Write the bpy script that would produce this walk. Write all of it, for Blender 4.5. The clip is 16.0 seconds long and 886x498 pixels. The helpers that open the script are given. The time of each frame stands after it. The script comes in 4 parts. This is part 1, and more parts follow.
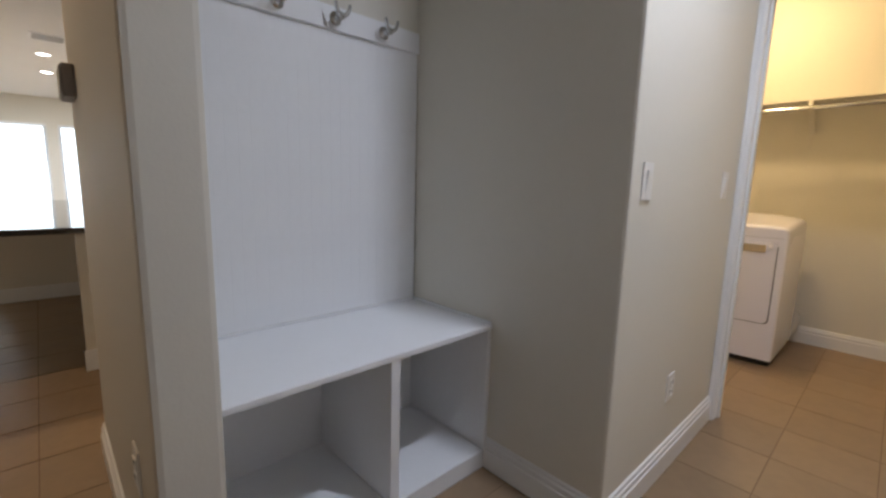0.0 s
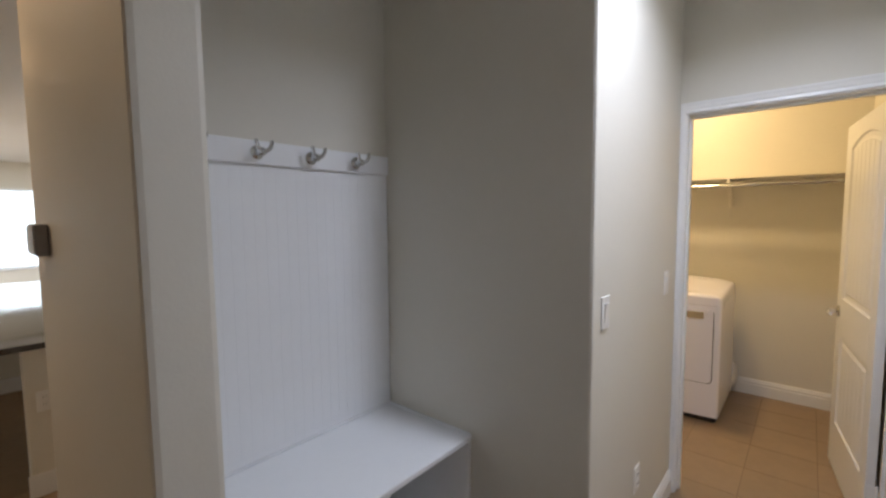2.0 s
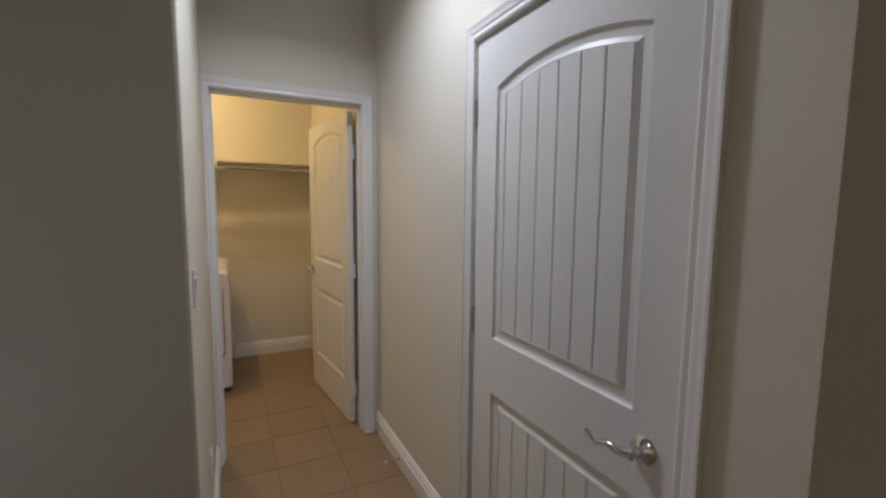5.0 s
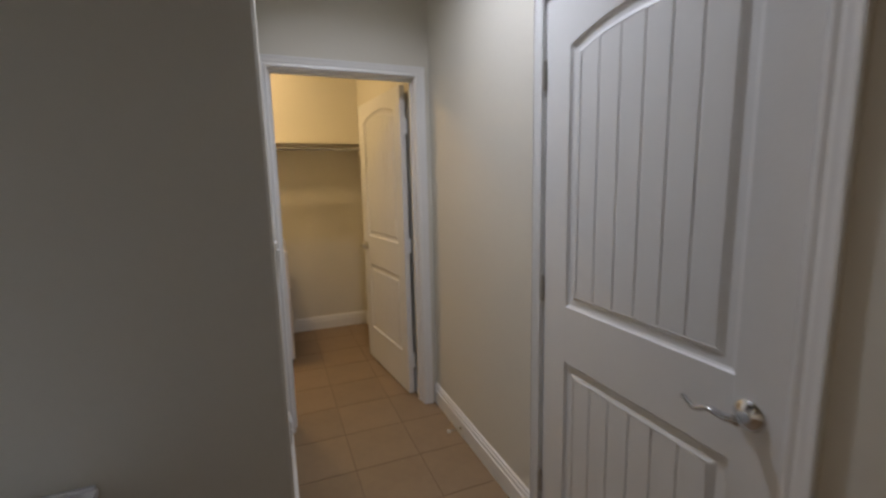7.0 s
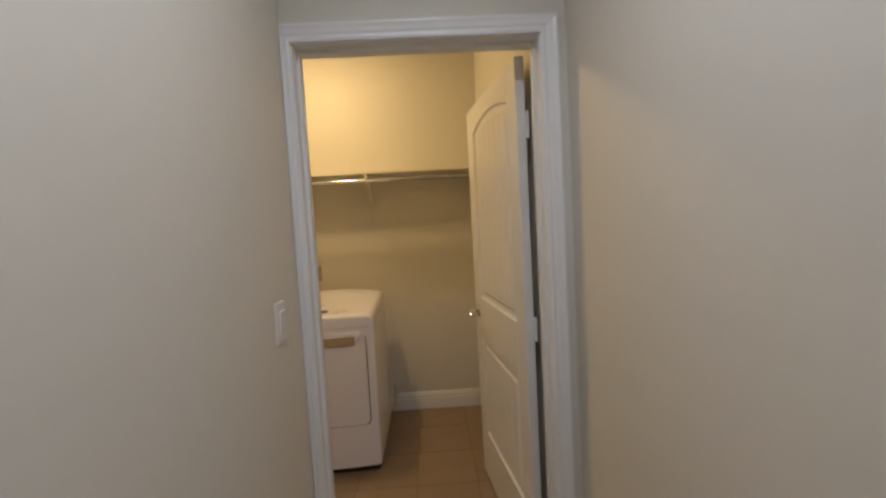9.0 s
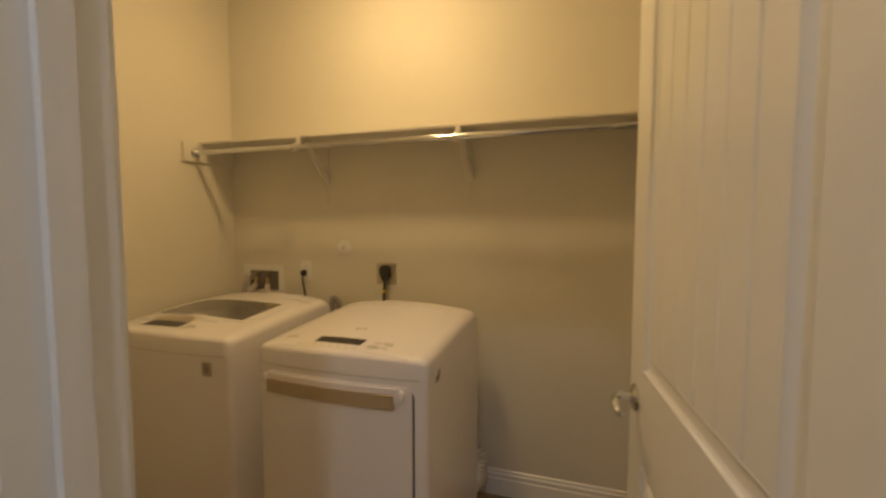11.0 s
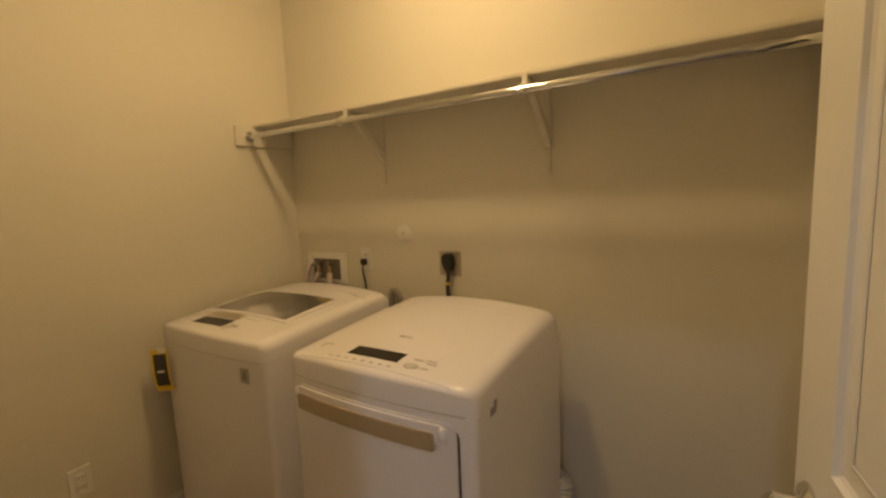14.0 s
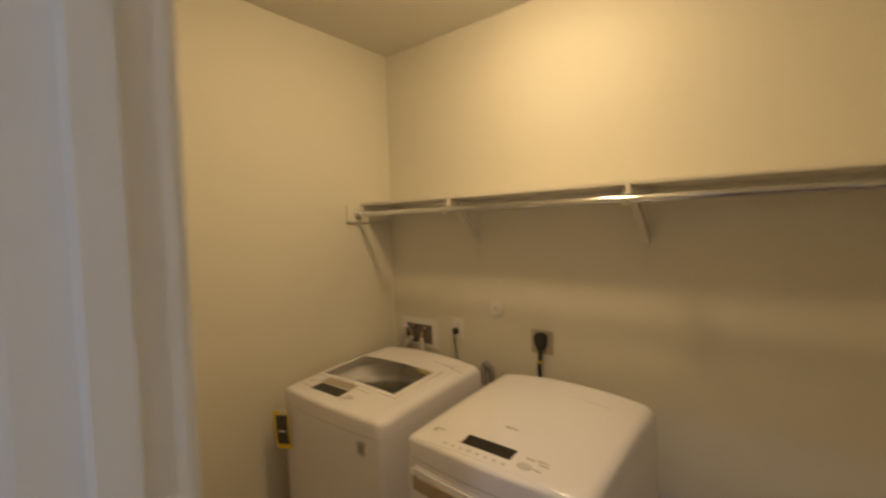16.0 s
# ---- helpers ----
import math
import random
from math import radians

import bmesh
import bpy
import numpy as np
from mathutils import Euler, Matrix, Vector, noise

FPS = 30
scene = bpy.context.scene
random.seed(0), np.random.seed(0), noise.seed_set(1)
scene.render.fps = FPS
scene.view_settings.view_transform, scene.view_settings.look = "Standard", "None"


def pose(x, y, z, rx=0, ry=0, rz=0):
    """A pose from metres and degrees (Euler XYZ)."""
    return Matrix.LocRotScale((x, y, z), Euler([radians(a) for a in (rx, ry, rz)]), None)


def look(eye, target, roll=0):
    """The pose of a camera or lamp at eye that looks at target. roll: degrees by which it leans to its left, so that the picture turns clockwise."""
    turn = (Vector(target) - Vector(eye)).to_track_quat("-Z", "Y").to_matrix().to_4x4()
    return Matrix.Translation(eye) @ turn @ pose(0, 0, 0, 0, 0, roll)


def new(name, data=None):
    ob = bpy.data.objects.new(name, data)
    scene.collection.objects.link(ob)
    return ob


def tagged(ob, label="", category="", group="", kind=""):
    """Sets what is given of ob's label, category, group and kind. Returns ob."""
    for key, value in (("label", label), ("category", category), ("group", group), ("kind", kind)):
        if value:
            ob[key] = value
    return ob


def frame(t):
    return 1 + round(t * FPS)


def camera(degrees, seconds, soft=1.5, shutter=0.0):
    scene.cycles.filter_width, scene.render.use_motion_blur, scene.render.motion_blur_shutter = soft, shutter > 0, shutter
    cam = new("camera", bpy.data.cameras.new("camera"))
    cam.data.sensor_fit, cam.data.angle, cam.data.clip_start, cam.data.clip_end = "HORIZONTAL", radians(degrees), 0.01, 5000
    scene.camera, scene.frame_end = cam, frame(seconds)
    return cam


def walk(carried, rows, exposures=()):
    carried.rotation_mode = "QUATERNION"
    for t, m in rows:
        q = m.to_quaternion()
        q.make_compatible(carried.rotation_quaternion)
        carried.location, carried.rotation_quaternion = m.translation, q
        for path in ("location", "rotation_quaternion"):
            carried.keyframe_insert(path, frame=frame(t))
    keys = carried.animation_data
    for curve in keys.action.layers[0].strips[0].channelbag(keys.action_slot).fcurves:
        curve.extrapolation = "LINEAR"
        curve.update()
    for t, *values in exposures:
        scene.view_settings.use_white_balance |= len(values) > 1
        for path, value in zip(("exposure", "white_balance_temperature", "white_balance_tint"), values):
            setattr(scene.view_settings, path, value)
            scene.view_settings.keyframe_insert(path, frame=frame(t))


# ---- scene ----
cam = camera(91.9, 16.0, soft=2.5, shutter=0.5)
PATH = [
    (0, (0.272, -0.14, 1.181), (-1.167, 1.214, 0.871), 1.5),
    (0.5, (0.288, -0.167, 1.273), (-1.09, 1.251, 0.973), 2.0),
    (1, (0.283, -0.175, 1.36), (-1.004, 1.323, 1.045), 1.6),
    (1.5, (0.28, -0.21, 1.465), (-1.007, 1.308, 1.269), 0.1),
    (2, (0.25, -0.248, 1.544), (-1.046, 1.267, 1.387), -0.5),
    (2.5, (0.174, -0.209, 1.58), (-0.962, 1.43, 1.43), -0.3),
    (3, (0.101, -0.115, 1.591), (-0.684, 1.721, 1.481), 0.2),
    (3.5, (0.014, -0.054, 1.574), (-0.2, 1.933, 1.506), 2.1),
    (4, (-0.038, -0.088, 1.551), (0.347, 1.875, 1.509), 1.8),
    (4.5, (-0.093, -0.22, 1.517), (0.654, 1.633, 1.428), 0.8),
    (4.7, (-0.127, -0.265, 1.481), (0.757, 1.522, 1.326), 0.4),
    (6.8, (-0.326, -0.254, 1.421), (0.490, 1.546, 1.120), -1.3),
    (7, (-0.284, -0.21, 1.426), (0.442, 1.629, 1.127), -1.3),
    (7.5, (-0.161, -0.054, 1.435), (0.345, 1.862, 1.17), -0.6),
    (8, (-0.065, 0.209, 1.458), (0.308, 2.165, 1.265), -0.5),
    (8.5, (0.055, 0.518, 1.46), (0.27, 2.501, 1.314), -2.4),
    (10.8, (0.271, 1.993, 1.422), (-0.257, 3.919, 1.311), 0.1),
    (11, (0.271, 2.057, 1.395), (-0.348, 3.954, 1.265), -0.0),
    (11.5, (0.286, 2.246, 1.329), (-0.542, 4.053, 1.112), -0.5),
    (12, (0.282, 2.368, 1.315), (-0.615, 4.14, 1.081), -0.1),
    (12.5, (0.276, 2.42, 1.314), (-0.687, 4.166, 1.148), -1.1),
    (13, (0.27, 2.452, 1.333), (-0.699, 4.192, 1.158), -1.0),
    (13.5, (0.268, 2.455, 1.368), (-0.722, 4.183, 1.182), -1.4),
    (14, (0.264, 2.458, 1.419), (-0.771, 4.152, 1.176), -2.4),
    (14.5, (0.263, 2.444, 1.503), (-0.813, 4.116, 1.289), -1.2),
    (15, (0.25, 2.42, 1.567), (-0.86, 4.072, 1.377), -1.3),
    (15.5, (0.234, 2.382, 1.626), (-0.893, 4.025, 1.447), -1.3),
    (16, (0.194, 2.265, 1.681), (-1.065, 3.816, 1.576), -1.5),
]
EXPOSURES = [(0.0, 0.02, 6150, 10), (2.5, 0.00, 6200, 10), (3.4, -0.14, 6300, 9), (4.6, -0.55, 6400, 9), (7.0, -0.68, 6450, 10), (8.5, -0.71, 6500, 10), (11.0, -0.77, 7100, 10), (13.5, -0.75, 7050, 10), (14.5, -0.76, 6700, 10), (15.5, -0.76, 6350, 10), (16.0, -0.80, 6150, 10)]
walk(cam, [(t, look(eye, target, roll)) for t, eye, target, roll in PATH], exposures=EXPOSURES)

# ---- world and lights ----
world = bpy.data.worlds.new("world")
scene.world = world
world.use_nodes = True
wn = world.node_tree.nodes
sky = wn.new("ShaderNodeTexSky")
sky.sky_type, sky.sun_disc, sky.sun_elevation, sky.sun_rotation = "NISHITA", False, radians(40), radians(200)
wn["Background"].inputs[1].default_value = 0.1
world.node_tree.links.new(sky.outputs[0], wn["Background"].inputs[0])

HALL = (0.83, 0.865, 1.0)
WARM = (1.0, 0.685, 0.325)
KITCHEN = (1.0, 0.62, 0.30)


def area(name, m, size, watts, colour, shape="DISK", size_y=None):
    lamp = bpy.data.lights.new(name, "AREA")
    lamp.shape, lamp.size, lamp.energy, lamp.color = shape, size, watts, colour
    if size_y:
        lamp.size_y = size_y
    ob = new(name, lamp)
    ob.matrix_world = m
    return ob


CEIL = 2.73
area("hall_can_lamp", pose(0.17, 1.21, CEIL - 0.012), 0.13, 16.5, HALL).data.spread = radians(145)
# unseen lamp added as weak fill for walls that face the passage
area("added_foyer_lamp", pose(0.75, -1.5, CEIL - 0.012), 0.13, 0.9, HALL)
bulb = bpy.data.lights.new("laundry_lamp", "POINT")
bulb.energy, bulb.color, bulb.shadow_soft_size = 22.5, WARM, 0.045
new("laundry_lamp", bulb).location = (-0.60, 3.44, CEIL - 0.105)
area("laundry_dome_lamp", pose(-0.60, 3.44, CEIL - 0.048), 0.22, 11.2, WARM)
# two unseen warm lamps, added to light the island end, stub and floor
area("added_kitchen_lamp", pose(-4.2, -0.1, CEIL - 0.012), 0.13, 20, KITCHEN)
area("added_kitchen_lamp", pose(-2.6, -0.55, CEIL - 0.012), 0.13, 9, KITCHEN)
area("living_can_lamp", pose(-7.84, 0.06, CEIL - 0.012), 0.13, 120, (0.93, 0.96, 1.0))
area("living_can_lamp", pose(-9.23, 0.11, CEIL - 0.012), 0.13, 120, (0.93, 0.96, 1.0))
area("window_daylight", pose(-12.62, -0.25, 1.35, 90, 0, -90), 3.6, 110, (0.82, 0.92, 1.0), "RECTANGLE", 1.9)


# ---- materials ----
def material(name, colour, rough=0.5, metal=0.0, vary=0.06, scale=3.0, bump=0.0, bump_scale=150.0, coat=0.0, piece=0.0, fine=40.0):
    """Colour varied at two scales, with fine relief."""
    mat = bpy.data.materials.new(name)
    mat.use_nodes = True
    nt = mat.node_tree
    n, l = nt.nodes, nt.links
    b = n["Principled BSDF"]
    b.inputs["Metallic"].default_value = metal
    b.inputs["Coat Weight"].default_value = coat
    pos = n.new("ShaderNodeTexCoord").outputs["Object"]
    big, small = n.new("ShaderNodeTexNoise"), n.new("ShaderNodeTexNoise")
    big.inputs["Scale"].default_value, small.inputs["Scale"].default_value = scale, fine
    big.inputs["Detail"].default_value = 4
    small.inputs["Detail"].default_value = 3
    l.new(pos, big.inputs["Vector"])
    l.new(pos, small.inputs["Vector"])
    add = n.new("ShaderNodeMath")
    add.operation = "MULTIPLY_ADD"
    add.inputs[1].default_value = 0.5
    l.new(small.outputs[0], add.inputs[0])
    l.new(big.outputs[0], add.inputs[2])
    value = add.outputs[0]
    if piece:
        info = n.new("ShaderNodeObjectInfo")
        more = n.new("ShaderNodeMath")
        more.operation = "MULTIPLY_ADD"
        more.inputs[1].default_value = piece
        l.new(info.outputs["Random"], more.inputs[0])
        l.new(value, more.inputs[2])
        value = more.outputs[0]
    span = n.new("ShaderNodeMapRange")
    span.inputs["From Min"].default_value, span.inputs["From Max"].default_value = 0.12, 1.15 + piece
    span.inputs["To Min"].default_value, span.inputs["To Max"].default_value = 1 - vary, 1 + vary
    l.new(value, span.inputs["Value"])
    mix = n.new("ShaderNodeVectorMath")
    mix.operation = "SCALE"
    mix.inputs[0].default_value = colour
    l.new(span.outputs[0], mix.inputs["Scale"])
    l.new(mix.outputs[0], b.inputs["Base Color"])
    shine = n.new("ShaderNodeMapRange")
    shine.inputs["To Min"].default_value, shine.inputs["To Max"].default_value = max(rough - 0.025, 0.02), min(rough + 0.035, 1)
    l.new(big.outputs[0], shine.inputs["Value"])
    l.new(shine.outputs[0], b.inputs["Roughness"])
    if bump:
        peel = n.new("ShaderNodeTexNoise")
        peel.inputs["Scale"].default_value, peel.inputs["Detail"].default_value = bump_scale, 2
        l.new(pos, peel.inputs["Vector"])
        relief = n.new("ShaderNodeBump")
        relief.inputs["Strength"].default_value, relief.inputs["Distance"].default_value = bump, 0.002
        l.new(peel.outputs[0], relief.inputs["Height"])
        l.new(relief.outputs[0], b.inputs["Normal"])
    return mat


def glass(name, colour, rough=0.03, alpha=0.5):
    mat = bpy.data.materials.new(name)
    mat.use_nodes = True
    b = mat.node_tree.nodes["Principled BSDF"]
    b.inputs["Base Color"].default_value = (*colour, 1)
    b.inputs["Roughness"].default_value = rough
    b.inputs["Transmission Weight"].default_value = alpha
    b.inputs["IOR"].default_value = 1.45
    return mat


def glowing(name, colour, strength):
    mat = bpy.data.materials.new(name)
    mat.use_nodes = True
    b = mat.node_tree.nodes["Principled BSDF"]
    b.inputs["Base Color"].default_value = (0.8, 0.8, 0.8, 1)
    b.inputs["Emission Color"].default_value = (*colour, 1)
    b.inputs["Emission Strength"].default_value = strength
    return mat


PAINT = material("greige_wall_paint", (0.690, 0.660, 0.580), 0.62, vary=0.035, scale=1.6, bump=0.16, bump_scale=140)
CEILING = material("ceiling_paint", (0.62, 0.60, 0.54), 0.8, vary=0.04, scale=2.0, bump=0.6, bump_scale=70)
# whiter copy of the ceiling paint; the living space's brightness is in the colour
LITCEIL = material("daylit_ceiling_paint", (0.80, 0.80, 0.79), 0.8, vary=0.03, scale=2.0, bump=0.4, bump_scale=70)
TRIM = material("white_trim_paint", (0.80, 0.80, 0.79), 0.34, vary=0.03, scale=4)
DOOR = material("white_door_paint", (0.78, 0.78, 0.77), 0.36, vary=0.03, scale=3, bump=0.12, bump_scale=90)
BENCH = material("white_bench_paint", (0.85, 0.86, 0.87), 0.33, vary=0.03, scale=5, bump=0.08, bump_scale=60)
TILE = material("beige_floor_tile", (0.262, 0.182, 0.110), 0.45, vary=0.22, scale=5.5, bump=0.12, bump_scale=30, piece=0.35, fine=22)
GROUT = material("grout", (0.195, 0.134, 0.082), 0.85, vary=0.12, scale=9, bump=0.3)
ENAMEL = material("white_enamel", (0.83, 0.81, 0.85), 0.2, vary=0.015, scale=2, coat=0.3)
PLASTIC = material("white_plastic", (0.78, 0.77, 0.74), 0.35, vary=0.02, scale=8)
CHROME = material("polished_chrome", (0.68, 0.70, 0.73), 0.08, metal=1.0, vary=0.03, scale=12)
NICKEL = material("brushed_nickel", (0.50, 0.48, 0.45), 0.3, metal=1.0, vary=0.06, scale=20)
BLACK = material("black_rubber", (0.018, 0.018, 0.018), 0.45, vary=0.15, scale=20)
SCREEN = material("dark_display", (0.016, 0.014, 0.012), 0.32, vary=0.1, scale=12)
FILM = material("gold_handle_film", (0.56, 0.47, 0.34), 0.2, metal=0.5, vary=0.12, scale=14)
GREY = material("grey_print", (0.42, 0.41, 0.39), 0.5, vary=0.06, scale=20)
# grey that paints the shade of machine seams; no gap is cut
SEAM_SHADE = material("painted_seam_shade", (0.52, 0.50, 0.48), 0.5, vary=0.05, scale=20)
# near-black: shade of gaps and outlet slots as colour, also dark print
SEAM = material("gap_shade_and_print", (0.05, 0.048, 0.045), 0.6, vary=0.1, scale=20)
YELLOW = material("yellow_card", (0.80, 0.58, 0.04), 0.5, vary=0.06, scale=20)
STEEL = material("stamped_steel_plate", (0.46, 0.40, 0.33), 0.42, metal=0.5, vary=0.15, scale=25)
SHELFWOOD = material("painted_shelf", (0.66, 0.63, 0.56), 0.5, vary=0.04, scale=5, bump=0.15, bump_scale=60)
GRANITE = material("dark_granite", (0.03, 0.024, 0.021), 0.035, vary=0.45, scale=40, fine=160)
PALEHOSE = material("pale_braided_hose", (0.56, 0.51, 0.49), 0.45, vary=0.12, scale=60)
# dark grey holding the box's inner shade; the valve knobs share it
BOXDARK = material("box_shade_and_knob_grey", (0.16, 0.14, 0.13), 0.6, vary=0.1, scale=30)
HOSE = material("grey_hose", (0.30, 0.28, 0.27), 0.5, vary=0.1, scale=30)
FOIL = material("foil_duct", (0.70, 0.70, 0.70), 0.3, metal=0.7, vary=0.08, scale=30)
BRASS = material("brass_valve", (0.55, 0.40, 0.20), 0.3, metal=1.0, vary=0.1, scale=30)
DRUM = material("steel_drum", (0.45, 0.45, 0.45), 0.3, metal=0.9, vary=0.1, scale=20)
LIDGLASS = glass("smoked_lid_glass", (0.80, 0.80, 0.78), 0.03, 1.0)
PANE = glass("window_glass", (0.95, 0.97, 0.97), 0.01, 1.0)
SLAT = material("white_blind_slat", (0.70, 0.70, 0.70), 0.5, vary=0.02)
SLAT.node_tree.nodes["Principled BSDF"].inputs["Transmission Weight"].default_value = 0.2
SLAT.node_tree.nodes["Principled BSDF"].inputs["Roughness"].default_value = 0.9
GLOW_HALL = glowing("lit_can_lens", HALL, 6)
GLOW_WARM = glowing("lit_dome_glass", WARM, 4)
GLOW_KITCHEN = glowing("lit_kitchen_lens", (1.0, 0.93, 0.82), 12)
OUTSIDE = glowing("bright_outdoors", (0.93, 0.97, 1.0), 1.3)


# ---- mesh helpers ----
def finish(bm, name, mat, smooth=False):
    bmesh.ops.recalc_face_normals(bm, faces=bm.faces)
    me = bpy.data.meshes.new(name)
    bm.to_mesh(me)
    bm.free()
    me.materials.append(mat)
    if smooth:
        me.polygons.foreach_set("use_smooth", [True] * len(me.polygons))
        me.set_sharp_from_angle(angle=radians(38))
    return me


def part(name, bm, mat, parent, label="", smooth=False, m=None):
    ob = new(name, finish(bm, name, mat, smooth))
    ob.parent = parent
    if m is not None:
        ob.matrix_basis = m
    if label:
        ob["label"] = label
    return ob


def single(name, bm, mat, label, category, kind="", group="", smooth=False, m=None):
    ob = new(name, finish(bm, name, mat, smooth))
    if m is not None:
        ob.matrix_basis = m
    return tagged(ob, label, category, group, kind)


def thing(name, m, label, category, group="", kind=""):
    ob = new(name)
    ob.empty_display_size = 0.1
    ob.matrix_basis = m
    return tagged(ob, label, category, group, kind)


def box(bm, x0, x1, y0, y1, z0, z1, bevel=0.0, seg=2):
    made = bmesh.ops.create_cube(bm, size=1)["verts"]
    for v in made:
        v.co = Vector(((x0 + x1) / 2 + v.co.x * (x1 - x0), (y0 + y1) / 2 + v.co.y * (y1 - y0), (z0 + z1) / 2 + v.co.z * (z1 - z0)))
    if bevel:
        bmesh.ops.bevel(bm, geom=list({e for v in made for e in v.link_edges}), offset=bevel, segments=seg, affect="EDGES", profile=0.6)
    return bm


def boxes(*rows, bevel=0.0):
    bm = bmesh.new()
    for r in rows:
        box(bm, *r, bevel=bevel)
    return bm


def prism(bm, outline, axis, a, b):
    """A flat outline pushed from a to b along an axis; the outline holds the other two coordinates in order."""
    def place(p, d):
        q = list(p)
        q.insert(axis, d)
        return bm.verts.new(q)
    low, high = [place(p, a) for p in outline], [place(p, b) for p in outline]
    bm.faces.new(low)
    bm.faces.new(high[::-1])
    for i in range(len(outline)):
        j = (i + 1) % len(outline)
        bm.faces.new((low[i], low[j], high[j], high[i]))
    return bm


def tube(bm, points, radii, sides=10, flat=1.0):
    """A round bar along points; flat squeezes its height."""
    points = [Vector(p) for p in points]
    if not hasattr(radii, "__len__"):
        radii = [radii] * len(points)
    rings = []
    up = Vector((0.13, 0.21, 0.97))
    for i, p in enumerate(points):
        way = (points[min(i + 1, len(points) - 1)] - points[max(i - 1, 0)]).normalized()
        side = way.cross(up).normalized()
        top = side.cross(way).normalized()
        rings.append([bm.verts.new(p + radii[i] * (math.cos(a) * side + flat * math.sin(a) * top)) for a in (2 * math.pi * k / sides for k in range(sides))])
    for a, b in zip(rings, rings[1:]):
        for k in range(sides):
            bm.faces.new((a[k], a[(k + 1) % sides], b[(k + 1) % sides], b[k]))
    bm.faces.new(rings[0][::-1])
    bm.faces.new(rings[-1])
    return bm


def lathe(bm, profile, m=None, sides=24, caps=(True, True)):
    """Rings of (radius, height) about z."""
    m = m or Matrix()
    rings = [[bm.verts.new(m @ Vector((max(r, 0.0004) * math.cos(2 * math.pi * k / sides), max(r, 0.0004) * math.sin(2 * math.pi * k / sides), h))) for k in range(sides)] for r, h in profile]
    for a, b in zip(rings, rings[1:]):
        for k in range(sides):
            bm.faces.new((a[k], a[(k + 1) % sides], b[(k + 1) % sides], b[k]))
    if caps[0]:
        bm.faces.new(rings[0][::-1])
    if caps[1]:
        bm.faces.new(rings[-1])
    return bm


def curve_points(points, steps=8):
    """A smooth line through points."""
    p = [Vector(q) for q in points]
    p = [2 * p[0] - p[1]] + p + [2 * p[-1] - p[-2]]
    out = []
    for i in range(1, len(p) - 2):
        for s in range(steps):
            t = s / steps
            out.append(0.5 * (2 * p[i] + (p[i + 1] - p[i - 1]) * t + (2 * p[i - 1] - 5 * p[i] + 4 * p[i + 1] - p[i + 2]) * t * t
                              + (3 * p[i] - p[i - 1] - 3 * p[i + 1] + p[i + 2]) * t ** 3))
    return out + [p[-2]]


# ---- structure: walls ----
XL, XR, YG, YD = -0.285, 0.64, 1.14, 2.30     # hall's sides, nook's end wall, laundry's front wall
XB, YN, YS = -1.29, 0.106, -0.022                         # nook's back, its low end
LX0, LX1, LY0, LY1 = -1.755, 0.565, 2.42, 4.155  # laundry room
OX0, OX1, OH = -0.252, 0.548, 2.047           # doorway


def structure(name, label, category, *rows, mat=None, bevel=0.004):
    return single(name, boxes(*rows, bevel=bevel), mat or PAINT, label, category, "structure")


structure("wall_hall_left", "greige painted wall between bench nook and laundry doorway", "wall",
          (XB, XL, YG, YD - 0.002, 0, CEIL), bevel=0.012)
structure("wall_laundry_front", "greige painted wall around the laundry doorway", "wall",
          (LX0 - 0.12, OX0 - 0.018, YD, LY0, 0, CEIL), (OX1 + 0.018, 0.76, YD, LY0, 0, CEIL), (OX0 - 0.018, OX1 + 0.018, YD, LY0, OH + 0.018, CEIL), bevel=0)
structure("wall_laundry_back", "greige painted back wall of the laundry room", "wall", (LX0 - 0.12, LX1 + 0.12, LY1, LY1 + 0.12, 0, CEIL), bevel=0)
structure("wall_laundry_left", "greige painted side wall beside the washer", "wall", (LX0 - 0.12, LX0, LY0, LY1, 0, CEIL), bevel=0)
structure("wall_laundry_right", "greige painted side wall behind the open door", "wall", (LX1, LX1 + 0.12, LY0, LY1, 0, CEIL), bevel=0)
DY0, DY1, DH = 0.278, 1.116, 2.042            # side door's opening
YE = 0.05                                    # end of the hall's right wall
structure("wall_hall_right", "greige painted hall wall around the closed door", "wall",
          (XR, XR + 0.12, DY1 + 0.018, YD, 0, CEIL), (XR, XR + 0.12, YE, DY0 - 0.018, 0, CEIL), (XR, XR + 0.12, DY0 - 0.018, DY1 + 0.018, DH + 0.018, CEIL), bevel=0)
structure("wall_nook_back", "greige painted back wall of the bench nook", "wall", (XB - 0.12, XB, YN, YD, 0, CEIL), bevel=0)
structure("wall_nook_end", "greige painted wall stub that closes the bench nook", "wall", (-1.93, -0.655, YS, YN, 0, CEIL), bevel=0.014)
structure("wall_closet_side", "plain wall of the room behind the closed door", "wall", (1.6, 1.72, YE, YD, 0, CEIL), (XR + 0.12, 1.6, YD - 0.12, YD, 0, CEIL), (XR + 0.12, 1.6, YE, YE + 0.12, 0, CEIL), bevel=0)
# three unseen walls, added to shut the house except for its windows
structure("wall_foyer_right", "unseen greige wall added to close the passage behind", "wall", (1.62, 1.74, -3.0, YE, 0, CEIL), bevel=0)
structure("wall_south", "unseen greige wall added to close the living space", "wall", (-12.6, 1.74, -3.12, -3.0, 0, CEIL), bevel=0)
